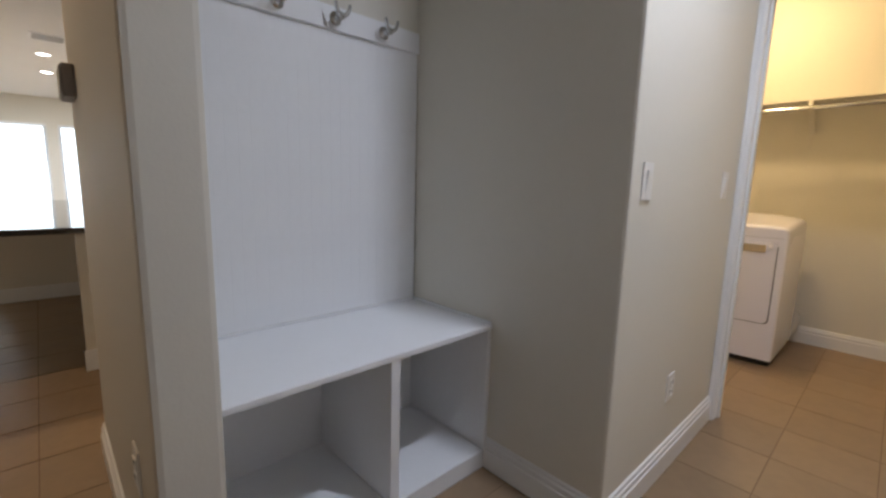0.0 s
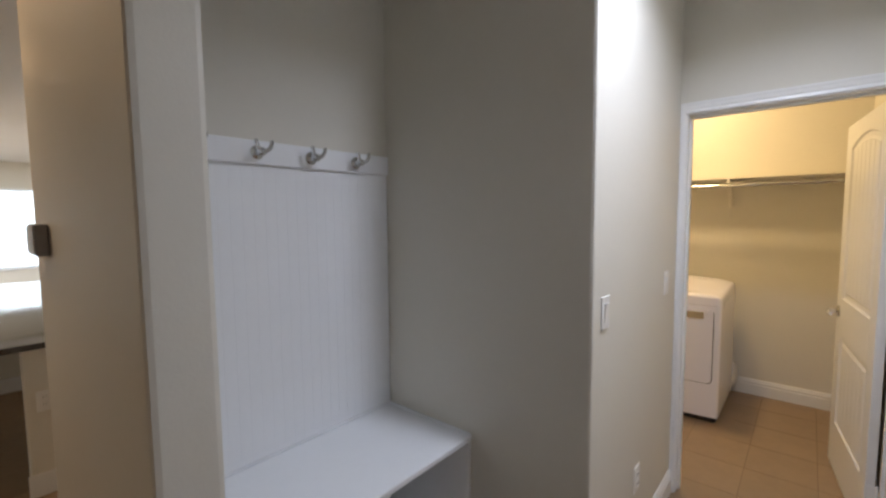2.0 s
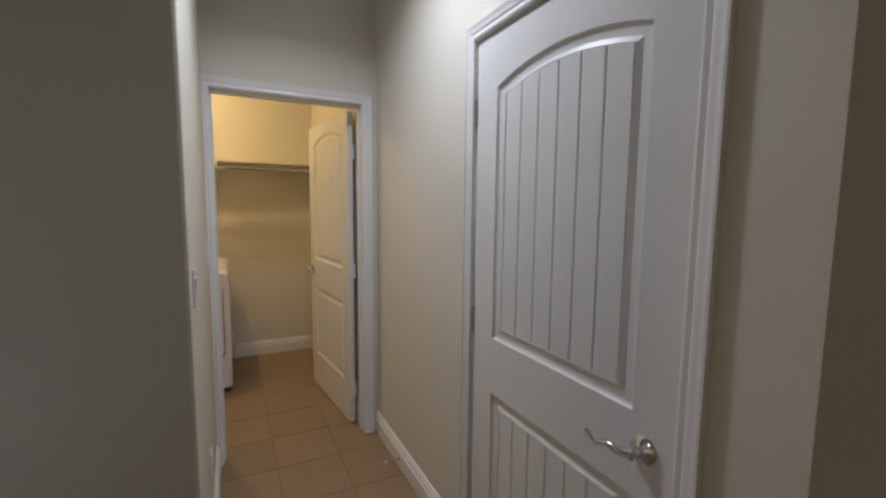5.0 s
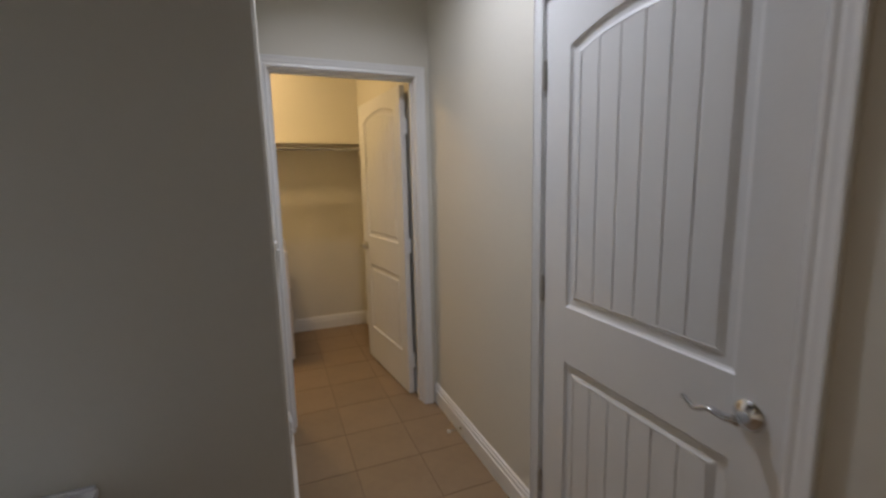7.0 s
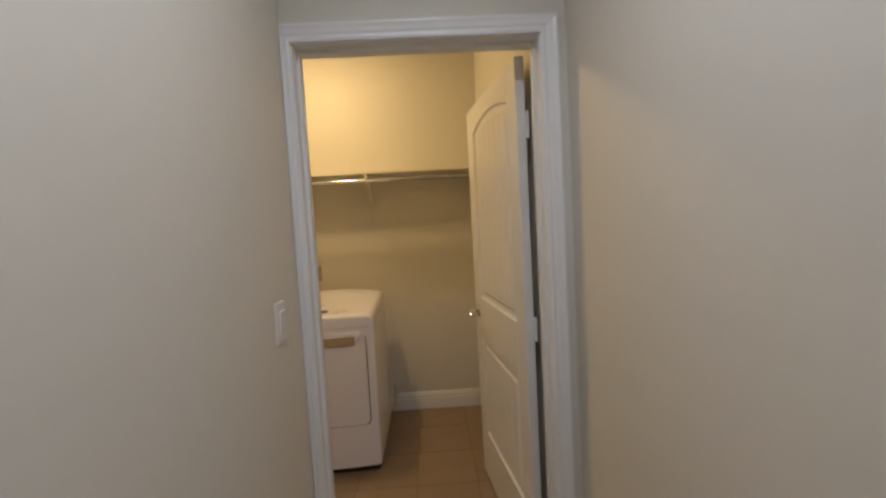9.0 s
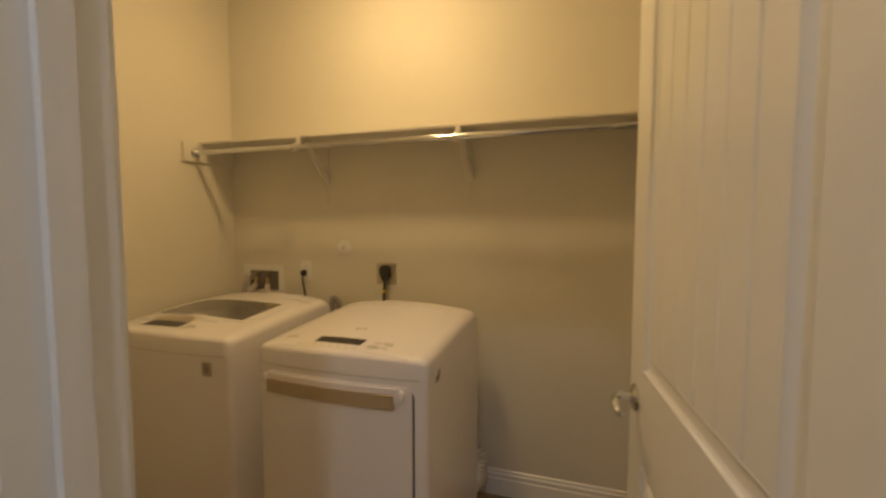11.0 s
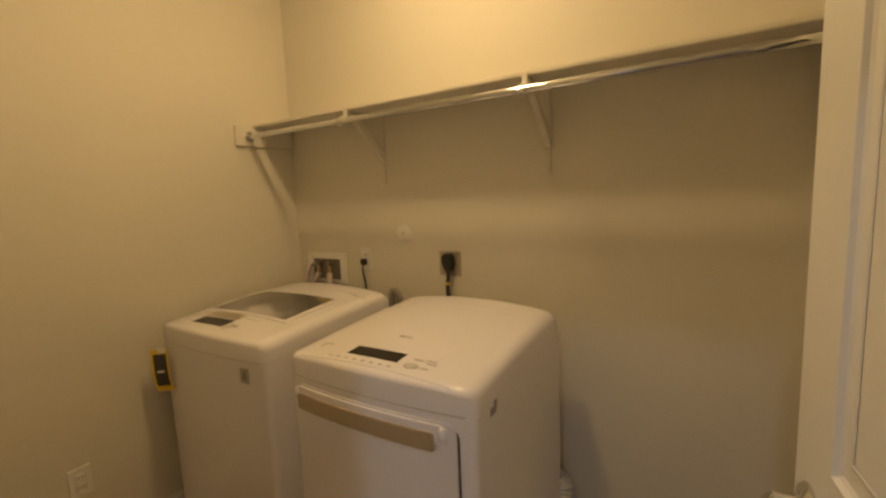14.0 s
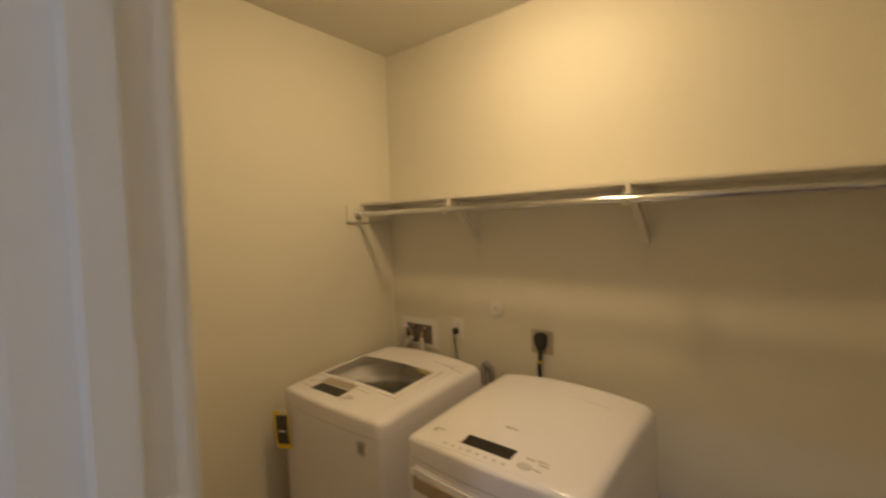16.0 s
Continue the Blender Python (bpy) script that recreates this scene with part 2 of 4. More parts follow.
structure("wall_kitchen_north", "unseen greige wall added to close the kitchen side", "wall", (-12.6, -1.93, 3.2, 3.32, 0, CEIL), (-1.93, -1.81, YN, 3.32, 0, CEIL), bevel=0)

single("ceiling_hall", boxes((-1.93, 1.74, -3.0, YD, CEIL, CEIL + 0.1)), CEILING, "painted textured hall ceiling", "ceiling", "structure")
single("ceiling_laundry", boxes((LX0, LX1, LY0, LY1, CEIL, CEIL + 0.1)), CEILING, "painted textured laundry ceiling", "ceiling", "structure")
single("ceiling_living", boxes((-12.6, -1.93, -3.0, 3.2, CEIL, CEIL + 0.1)), LITCEIL, "painted living space ceiling", "ceiling", "structure")


# ---- structure: trim ----
BASE = [(0.0, 0.0), (0.016, 0.0), (0.016, 0.086), (0.0105, 0.089), (0.0105, 0.095), (0.013, 0.098), (0.013, 0.110), (0.008, 0.115), (0.007, 0.127), (0.0, 0.132)]


def baseboard(name, x0, y0, x1, y1, nx, ny):
    """A moulded board from one foot of a wall to another, proud along (nx, ny)."""
    bm = bmesh.new()
    ends = [[bm.verts.new((x + nx * p, y + ny * p, z + 0.001)) for p, z in BASE] for x, y in ((x0, y0), (x1, y1))]
    for i in range(len(BASE)):
        j = (i + 1) % len(BASE)
        bm.faces.new((ends[0][i], ends[0][j], ends[1][j], ends[1][i]))
    bm.faces.new(ends[0])
    bm.faces.new(ends[1][::-1])
    return single(name, bm, TRIM, "white moulded baseboard along the wall", "baseboard", "structure")


CASING = [(0.005, 0.0), (0.005, 0.010), (0.012, 0.013), (0.024, 0.011), (0.030, 0.014), (0.044, 0.016), (0.054, 0.019), (0.060, 0.019), (0.060, 0.0)]


def casing(name, m, width, height, label, cut_left=None, cut_right=None):
    """A mitred moulding round an opening; x across, -y proud, z up."""
    bm = bmesh.new()
    lines = []
    for o, p in CASING:
        left = min(o, cut_left) if cut_left else o
        right = min(o, cut_right) if cut_right else o
        lines.append([bm.verts.new(q) for q in ((-left, -p, 0.001), (-left, -p, height + o), (width + right, -p, height + o), (width + right, -p, 0.001))])
    for a, b in zip(lines, lines[1:]):
        for i in range(3):
            bm.faces.new((a[i], a[i + 1], b[i + 1], b[i]))
    bmesh.ops.remove_doubles(bm, verts=bm.verts, dist=1e-5)
    ob = single(name, bm, TRIM, label, "door trim", "structure")
    ob.matrix_basis = m
    return ob


def jamb(name, m, width, height, depth, stop, label):
    """Lining boards of an opening with a door stop; x across, y through the wall."""
    bm = boxes((-0.018, 0.0, 0, depth, 0.001, height), (width, width + 0.018, 0, depth, 0.001, height), (-0.018, width + 0.018, 0, depth, height, height + 0.018),
               (0.0, 0.011, stop, stop + 0.034, 0.001, height - 0.011), (width - 0.011, width, stop, stop + 0.034, 0.001, height - 0.011), (0.0, width, stop, stop + 0.034, height - 0.011, height))
    ob = single(name, bm, TRIM, label, "door trim", "structure")
    ob.matrix_basis = m
    return ob


casing("trim_laundry_doorway", pose(OX0, YD, 0), OX1 - OX0, OH, "white moulded casing round the laundry doorway", cut_left=0.032)
casing("trim_laundry_doorway_inside", pose(OX1, LY0, 0, 0, 0, 180), OX1 - OX0, OH, "white moulded casing inside the laundry room", cut_left=0.014)
jamb("trim_laundry_jamb", pose(OX0, YD, 0), OX1 - OX0, OH, LY0 - YD, 0.045, "white door lining of the laundry doorway")
casing("trim_side_door", pose(XR, DY1, 0, 0, 0, -90), DY1 - DY0, DH, "white moulded casing round the closed side door", cut_left=0.045)
jamb("trim_side_jamb", pose(XR, DY1, 0, 0, 0, -90), DY1 - DY0, DH, 0.12, 0.040, "white door lining of the closed side door")

baseboard("baseboard_nook_end", -0.795, YG, XL, YG, 0, -1)
baseboard("baseboard_hall_left", XL, YG - 0.016, XL, YD, 1, 0)
baseboard("baseboard_hall_right", XR, YD, XR, DY1 + 0.061, -1, 0)
baseboard("baseboard_hall_right_end", XR, DY0 - 0.061, XR, YE, -1, 0)
baseboard("baseboard_laundry_back", LX0, LY1, LX1, LY1, 0, -1)
baseboard("baseboard_laundry_left", LX0, LY0, LX0, LY1, 1, 0)
baseboard("baseboard_laundry_right", LX1, LY1, LX1, LY0, -1, 0)
baseboard("baseboard_stub_end", -0.655, YS, -0.655, YN, 1, 0)
baseboard("baseboard_stub_side", -1.93, YS, -0.655, YS, 0, -1)
baseboard("baseboard_foyer", 1.62, -3.0, 1.62, YE, -1, 0)
baseboard("baseboard_south", -12.4, -3.0, 1.62, -3.0, 0, 1)


# ---- doors ----
def inset(outline, d):
    """The outline (counter-clockwise) moved inwards by d."""
    out = []
    n = len(outline)
    for i in range(n):
        a, b, c = Vector(outline[i - 1]), Vector(outline[i]), Vector(outline[(i + 1) % n])
        e, f = (b - a).normalized(), (c - b).normalized()
        p, q = Vector((-e.y, e.x)), Vector((-f.y, f.x))
        k = (p + q) / (1 + p.dot(q))
        out.append(b + k * d)
    return out


def arch(u0, u1, spring, rise, u):
    half = (u1 - u0) / 2
    r = (half * half + rise * rise) / (2 * rise)
    return spring + rise - r + math.sqrt(max(r * r - (u - (u0 + u1) / 2) ** 2, 0))


def panel_outline(u0, u1, v0, v1, rise):
    pts = [(u0, v0), (u1, v0), (u1, v1)]
    if rise:
        pts += [(u1 + (u0 - u1) * k / 12, arch(u0, u1, v1, rise, u1 + (u0 - u1) * k / 12)) for k in range(1, 12)]
    return pts + [(u0, v1)]


def panel_moulding(u0, u1, v0, v1, rise):
    rings = [(0.0, 0.0), (0.004, 0.006), (0.010, 0.009), (0.030, 0.0095), (0.044, 0.003), (0.046, 0.0045)]
    bm = bmesh.new()
    outline = panel_outline(u0, u1, v0, v1, rise)
    loops = [[bm.verts.new((p[0], n, p[1])) for p in inset(outline, d)] for d, n in rings]
    for a, b in zip(loops, loops[1:]):
        for i in range(len(a)):
            j = (i + 1) % len(a)
            bm.faces.new((a[i], a[j], b[j], b[i]))
    return bm


def lever_handle(door, u, v, way):
    """A round rose with a neck and a waved lever that points along way."""
    out = Matrix.Translation((u, 0, v)) @ Matrix.Rotation(radians(90), 4, "X")
    handle = part("lever_handle", lathe(bmesh.new(), [(0.0, 0.001), (0.033, 0.001), (0.034, 0.004), (0.030, 0.010), (0.018, 0.014), (0.013, 0.018), (0.011, 0.040), (0.013, 0.046), (0.0, 0.050)], out, 28),
                  CHROME, door, "polished chrome lever handle", True)
    pts = curve_points([(u, -0.045, v), (u + way * 0.02, -0.056, v + 0.001), (u + way * 0.052, -0.060, v + 0.005), (u + way * 0.085, -0.058, v - 0.010), (u + way * 0.120, -0.056, v + 0.004)], 6)
    part("lever", tube(bmesh.new(), pts, [0.0115 - 0.0050 * i / (len(pts) - 1) for i in range(len(pts))], 12, 0.8), CHROME, handle, "", True)
    return handle


def panel_door(name, m, w, h, hinge_right, label, handle_v=0.915, lift=0.0, hinge_mat=None, hinge_label="brushed nickel hinge"):
    """A two-panel door with an arched, planked upper panel; x from its left edge, y into it."""
    door = thing(name, m, label, "door", kind="structure")
    z0 = 0.012
    u0, u1 = 0.128, w - 0.108
    low, lock0, lock1, spring, rise = 0.24 + lift, 0.79 + lift / 2, 0.992 + lift, 1.857 + lift, 0.050
    part("leaf_core", boxes((0, w, 0.012, 0.035, z0, h)), DOOR, door)
    part("stile", boxes((0, u0, 0, 0.0125, z0, h), bevel=0.0015), DOOR, door)
    part("stile", boxes((u1, w, 0, 0.0125, z0, h), bevel=0.0015), DOOR, door)
    part("bottom_rail", boxes((u0, u1, 0, 0.0125, z0, low)), DOOR, door)
    part("lock_rail", boxes((u0, u1, 0, 0.0125, lock0, lock1)), DOOR, door)
    top = [(u0, h), (u1, h), (u1, spring)] + [(u1 + (u0 - u1) * k / 12, arch(u0, u1, spring, rise, u1 + (u0 - u1) * k / 12)) for k in range(1, 12)] + [(u0, spring)]
    part("top_rail", prism(bmesh.new(), top, 1, 0, 0.0125), DOOR, door)
    for v0, v1, r in ((low, lock0, 0), (lock1, spring, rise)):
        part("panel_moulding", panel_moulding(u0, u1, v0, v1, r), DOOR, door)
        d = 0.046
        count = 6
        step = (u1 - u0 - 2 * d) / count
        for k in range(count):
            a, b = u0 + d + k * step + 0.0004, u0 + d + (k + 1) * step - 0.0004
            ys = [(a + (b - a) * i / 3) for i in range(4)]
            heads = [(u, (arch(u0, u1, v1, r, u) if r else v1) - d * 1.02) for u in ys[::-1]]
            front = [(a, v0 + d), (b, v0 + d)] + heads
            bm = bmesh.new()
            grow = 0.0042
            back = [bm.verts.new((p[0], 0.0125, p[1])) for p in front]
            mid = [bm.verts.new((p[0], 0.0066, p[1])) for p in front]
            cx = (a + b) / 2
            lip = [bm.verts.new((cx + (p[0] - cx) * (1 - 2 * grow / (b - a)), 0.0036, p[1])) for p in front]
            for x, y in ((back, mid), (mid, lip)):
                for i in range(len(x)):
                    j = (i + 1) % len(x)
                    bm.faces.new((x[i], x[j], y[j], y[i]))
            bm.faces.new(lip)
            part("plank", bm, DOOR, door)
    hu = w - 0.07 if not hinge_right else 0.07
    lever_handle(door, hu, handle_v, 1 if hinge_right else -1)
    part("latch_plate", boxes((w - 0.001, w + 0.001, 0.006, 0.030, handle_v - 0.03, handle_v + 0.03)) if not hinge_right else boxes((-0.001, 0.001, 0.006, 0.030, handle_v - 0.03, handle_v + 0.03)), NICKEL, door)
    hx = w + 0.002 if hinge_right else -0.002
    hy = 0.035 + 0.006 if hinge_right else -0.006
    for v in (0.24, 1.03, 1.79):
        bm = tube(bmesh.new(), [(hx, hy, v - 0.045), (hx, hy, v + 0.045)], 0.0065, 10)
        lathe(bm, [(0.0, 0.0), (0.0045, 0.001), (0.0045, 0.006), (0.0, 0.008)], Matrix.Translation((hx, hy, v + 0.045)), 10)
        hinge = part("hinge", bm, hinge_mat or NICKEL, door, hinge_label, True)
        part("hinge_leaf", boxes((hx - 0.002, hx + 0.0015, min(hy, hy - 0.03 if hinge_right else hy + 0.03), max(hy, hy - 0.03 if hinge_right else hy + 0.03), v - 0.044, v + 0.044)), hinge_mat or NICKEL, hinge)
    return door


panel_door("door_1", pose(XR + 0.003, DY1 - 0.004, 0, 0, 0, -90), DY1 - DY0 - 0.008, DH - 0.004, False,
           "closed white two-panel arched plank door in the hall wall")
FREE, PIVOT = Vector((0.400, 3.280)), Vector((0.497, 2.452))
turn = math.degrees(math.atan2(PIVOT.y - FREE.y, PIVOT.x - FREE.x))
# hinges get trim white, so their bright reflection is put into the colour
panel_door("door_2", pose(FREE.x, FREE.y, 0, 0, 0, turn), (PIVOT - FREE).length, OH - 0.008, True,
           "open white two-panel arched plank door swung into the laundry", 0.952, 0.045, TRIM, "hinge coloured white for its bright reflection")

# ---- bench nook ----
BX = -0.79
TOP = 0.622
bench = thing("mudroom_bench", pose(0, 0, 0), "white built-in mudroom bench with two open cubbies", "bench")
part("seat", boxes((XB, BX + 0.004, YN, YG, TOP - 0.02, TOP), bevel=0.003), BENCH, bench)
part("seat_edging", boxes((XB + 0.002, BX, YG - 0.012, YG - 0.001, TOP + 0.0005, TOP + 0.012), bevel=0.003), BENCH, bench)
part("back_edging", boxes((XB + 0.001, XB + 0.012, YN + 0.002, YG - 0.013, TOP + 0.0005, TOP + 0.010), bevel=0.003), BENCH, bench)
part("divider", boxes((XB + 0.012, BX, 0.645, 0.681, 0.079, TOP - 0.021), bevel=0.002), BENCH, bench)
part("side_panel", boxes((XB + 0.012, BX, YG - 0.02, YG - 0.001, 0.079, TOP - 0.021), bevel=0.002), BENCH, bench)
part("side_panel", boxes((XB + 0.012, BX, YN + 0.001, YN + 0.02, 0.079, TOP - 0.021), bevel=0.002), BENCH, bench)
part("cubby_floor", boxes((XB + 0.012, BX - 0.002, YN + 0.001, YG - 0.001, 0.058, 0.078), bevel=0.002), BENCH, bench)
part("kick_board", boxes((BX - 0.022, BX - 0.003, YN + 0.001, YG - 0.001, 0.001, 0.057), bevel=0.002), BENCH, bench)
part("cubby_back", boxes((XB + 0.001, XB + 0.011, YN + 0.001, YG - 0.001, 0.001, TOP - 0.021)), BENCH, bench)

paneling = thing("beadboard_panel", pose(XB, 0, 0), "white beadboard wall panel above the bench", "wall panel")
part("backing", boxes((0.0005, 0.004, YN + 0.001, YG - 0.001, TOP + 0.011, 1.732)), BENCH, paneling)
COUNT = 24
STEP = (YG - YN - 0.004) / COUNT
plank = boxes((0.004, 0.0045, -STEP / 2 + 0.0002, STEP / 2 - 0.0002, 0, 1.732 - TOP - 0.012), bevel=0.0003)
plank_mesh = finish(plank, "plank", BENCH)
for k in range(COUNT):
    ob = new("plank", plank_mesh)
    ob.parent = paneling
    ob.matrix_basis = pose(0, YN + 0.002 + (k + 0.5) * STEP, TOP + 0.0115)

single("coat_rail", boxes((XB + 0.0005, XB + 0.019, YN + 0.001, YG - 0.001, 1.733, 1.818), bevel=0.003), BENCH, "white wooden coat rail over the beadboard", "coat rail")


def coat_hook(y):
    hook = thing("coat_hook", pose(XB + 0.019, y, 1.774), "polished chrome coat hook with two prongs", "coat hook", "hooks on the coat rail")
    along = Matrix.Rotation(radians(90), 4, "Y")
    part("base_plate", lathe(bmesh.new(), [(0.0, 0.0005), (0.024, 0.0005), (0.025, 0.004), (0.019, 0.009), (0.011, 0.013), (0.009, 0.030), (0.014, 0.036), (0.015, 0.044), (0.009, 0.050), (0.0, 0.052)], along, 22), CHROME, hook, "", True)
    for s in (-1, 1):
        pts = curve_points([(0.038, 0.0, 0.000), (0.047, s * 0.010, 0.001), (0.054, s * 0.021, 0.010), (0.057, s * 0.027, 0.026), (0.055, s * 0.029, 0.038)], 5)
        part("prong", tube(bmesh.new(), pts, [0.0085 - 0.002 * i / len(pts) for i in range(len(pts))], 10), CHROME, hook, "", True)
    return hook


for y in (0.286, 0.506, 0.727, 0.947):
    coat_hook(y)


# ---- wall fittings ----
def wall_plate(name, m, label, category, kind="rocker", mat=None):
    """A bevelled cover plate; x across, -y proud, z up."""
    plate = thing(name, m, label, category)
    part("cover", boxes((-0.036, 0.036, -0.006, 0.0, -0.058, 0.058), bevel=0.0025), mat or PLASTIC, plate)
    if kind == "rocker":
        bm = bmesh.new()
        prism(bm, [(-0.0055, -0.033), (-0.0075, -0.033), (-0.012, 0.033), (-0.0055, 0.033)], 0, -0.016, 0.016)
        part("rocker", bm, PLASTIC, plate)
    elif kind == "outlet":
        for z in (-0.020, 0.020):
            socket = part("socket", boxes((-0.016, 0.016, -0.0085, -0.0055, z - 0.014, z + 0.014), bevel=0.004), PLASTIC, plate)
            for x in (-0.006, 0.006):
                part("slot", boxes((x - 0.001, x + 0.001, -0.0095, -0.0083, z - 0.003, z + 0.006)), SEAM, socket)
    for z in (-0.047, 0.047):
        part("screw", lathe(bmesh.new(), [(0.0, 0.0), (0.003, 0.0), (0.0025, 0.0012), (0.0, 0.0014)], Matrix.Translation((0, -0.0058, z)) @ Matrix.Rotation(radians(90), 4, "X"), 8), PLASTIC, plate)
    return plate


wall_plate("light_switch", pose(XL, 1.246, 1.198, 0, 0, 90), "white rocker light switch on the hall wall", "light switch")
wall_plate("light_switch", pose(XL, 2.09, 1.197, 0, 0, 90), "white rocker light switch beside the laundry doorway", "light switch")
wall_plate("wall_outlet", pose(XL, 1.675, 0.378, 0, 0, 90), "white wall outlet low on the hall wall", "outlet", "outlet")
wall_plate("wall_outlet", pose(-0.91, YS, 0.475), "white wall outlet low on the wall stub", "outlet", "outlet")
wall_plate("wall_outlet", pose(LX0, 3.02, 0.39, 0, 0, 90), "white wall outlet low beside the washer", "outlet", "outlet")

chime = thing("wall_control_box", pose(-1.70, YS, 1.475), "small grey wall control box on the wall stub", "control box")
part("housing", boxes((-0.085, 0.085, -0.035, -0.001, -0.052, 0.052), bevel=0.006), HOSE, chime)
part("front_cover", boxes((-0.078, 0.078, -0.039, -0.0355, -0.046, 0.046), bevel=0.002), GREY, chime)

stop = thing("door_stop", pose(XR - 0.016, 1.872, 0.045), "small spring door stop on the baseboard", "door stop")
part("spring", tube(bmesh.new(), [(-0.006 - 0.0011 * k, 0.006 * math.cos(k * 1.05), 0.006 * math.sin(k * 1.05)) for k in range(60)], 0.0014, 5), CHROME, stop)
part("tip", lathe(bmesh.new(), [(0.0, 0.0), (0.009, 0.0), (0.009, 0.012), (0.0, 0.014)], Matrix.Translation((-0.07, 0, 0)) @ Matrix.Rotation(radians(-90), 4, "Y"), 12), PLASTIC, stop)
part("base", lathe(bmesh.new(), [(0.0, 0.0), (0.012, 0.0), (0.010, 0.006), (0.0, 0.007)], Matrix.Rotation(radians(-90), 4, "Y"), 12), CHROME, stop)


# ---- lamps ----
def can_light(x, y, glow, label):
    can = thing("recessed_light", pose(x, y, CEIL), label, "recessed light")
    part("trim_ring", lathe(bmesh.new(), [(0.072, -0.001), (0.095, -0.001), (0.093, -0.006), (0.074, -0.009), (0.072, -0.001)], None, 28), TRIM, can, "", True)
    part("lens", lathe(bmesh.new(), [(0.0, -0.0015), (0.071, -0.0015), (0.071, -0.004), (0.0, -0.005)], None, 28), glow, can)
    return can


can_light(0.17, 1.21, GLOW_HALL, "lit recessed ceiling light over the hall")
# fixture for the added passage lamp, out of view
can_light(0.75, -1.5, GLOW_HALL, "unseen recessed light added over the passage")
# the last two positions are added cans, out of view
for x, y in ((-7.84, 0.06), (-9.23, 0.11), (-4.2, -0.1), (-2.6, -0.55)):
    can_light(x, y, GLOW_KITCHEN, "lit recessed light in the living space ceiling")
dome = thing("ceiling_lamp", pose(-0.60, 3.44, CEIL), "flush ceiling lamp with a lit glass dome", "ceiling lamp")
part("pan", lathe(bmesh.new(), [(0.0, -0.001), (0.14, -0.001), (0.14, -0.02), (0.0, -0.02)], None, 32), PLASTIC, dome, "", True)
part("shade", lathe(bmesh.new(), [(0.13, -0.021), (0.128, -0.027), (0.105, -0.034), (0.06, -0.039), (0.0, -0.041)], None, 32), GLOW_WARM, dome, "lit glass dome", True)

# ---- laundry: shelf and rod ----
SH = 1.830
shelf = thing("wall_shelf", pose(0, LY1, SH), "long painted wooden shelf over the washer and dryer", "shelf")
part("board", boxes((LX0 + 0.001, LX1 - 0.001, 3.917 - LY1, -0.001, -0.016, 0), bevel=0.001), SHELFWOOD, shelf)
part("front_edge", boxes((LX0 + 0.001, LX1 - 0.001, 3.910 - LY1, 3.9175 - LY1, -0.0155, -0.0005), bevel=0.003), SHELFWOOD, shelf)
single("shelf_cleat", boxes((LX0 + 0.001, LX0 + 0.02, 3.805, LY1 - 0.001, SH - 0.114, SH - 0.0165), bevel=0.002), PAINT, "painted wooden cleat under the shelf on the side wall", "shelf cleat")
single("shelf_cleat", boxes((LX1 - 0.02, LX1 - 0.001, 3.85, LY1 - 0.001, SH - 0.114, SH - 0.0165), bevel=0.002), PAINT, "painted wooden cleat under the shelf on the side wall", "shelf cleat")
RODY, RODZ = 3.874, 1.762
rod = thing("closet_rod", pose(0, RODY, RODZ), "polished chrome hanging rod under the shelf front", "hanging rod")
part("bar", tube(bmesh.new(), [(LX0 + 0.022, 0, 0), (LX1 - 0.022, 0, 0)], 0.0135, 16), CHROME, rod, "", True)
for x, s in ((LX0 + 0.0215, 1), (LX1 - 0.0215, -1)):
    part("end_flange", lathe(bmesh.new(), [(0.0, 0.0), (0.026, 0.0), (0.026, 0.004), (0.018, 0.007), (0.018, 0.018), (0.0, 0.018)], Matrix.Translation((x, 0, 0)) @ Matrix.Rotation(radians(90 * s), 4, "Y"), 20), CHROME, rod, "", True)


def shelf_bracket(x, drop=0.314):
    b = thing("shelf_bracket", pose(x, LY1, SH - 0.0165), "painted metal shelf bracket with a rod hook", "shelf bracket", "brackets under the shelf")
    back = RODY - LY1
    part("wall_leg", boxes((-0.013, 0.013, -0.007, -0.001, -drop - 0.008, -0.001), bevel=0.0015), SHELFWOOD, b)
    part("arm", boxes((-0.011, 0.011, back + 0.042, -0.007, -0.007, -0.001), bevel=0.0015), SHELFWOOD, b)
    bm = bmesh.new()
    prism(bm, [(-0.007, -0.70 * drop), (-0.007, -0.70 * drop + 0.050), (back + 0.082, -0.008), (back + 0.044, -0.008)], 0, -0.012, 0.012)
    part("strut", bm, SHELFWOOD, b)
    zc = RODZ - (SH - 0.0165)
    pts = [(0, back + 0.0195 * math.cos(a), zc + 0.0195 * math.sin(a)) for a in [radians(80 - 26 * k) for k in range(11)]]
    bm = bmesh.new()
    for p, q in zip(pts, pts[1:]):
        a, c = Vector(p), Vector(q)
        n = Vector((0, -(c - a).z, (c - a).y)).normalized() * 0.003
        prism(bm, [(v.y, v.z) for v in (a - n, c - n, c + n, a + n)], 0, -0.010, 0.010)
    part("rod_hook", bm, SHELFWOOD, b)
    part("front_lip", boxes((-0.010, 0.010, back + 0.029, back + 0.0345, zc - 0.010, 0.012), bevel=0.001), SHELFWOOD, b)
    part("lip_foot", boxes((-0.010, 0.010, back + 0.016, back + 0.0295, zc - 0.010, zc - 0.004), bevel=0.001), SHELFWOOD, b)
    return b


for x in (-1.095, -0.266):
    shelf_bracket(x)


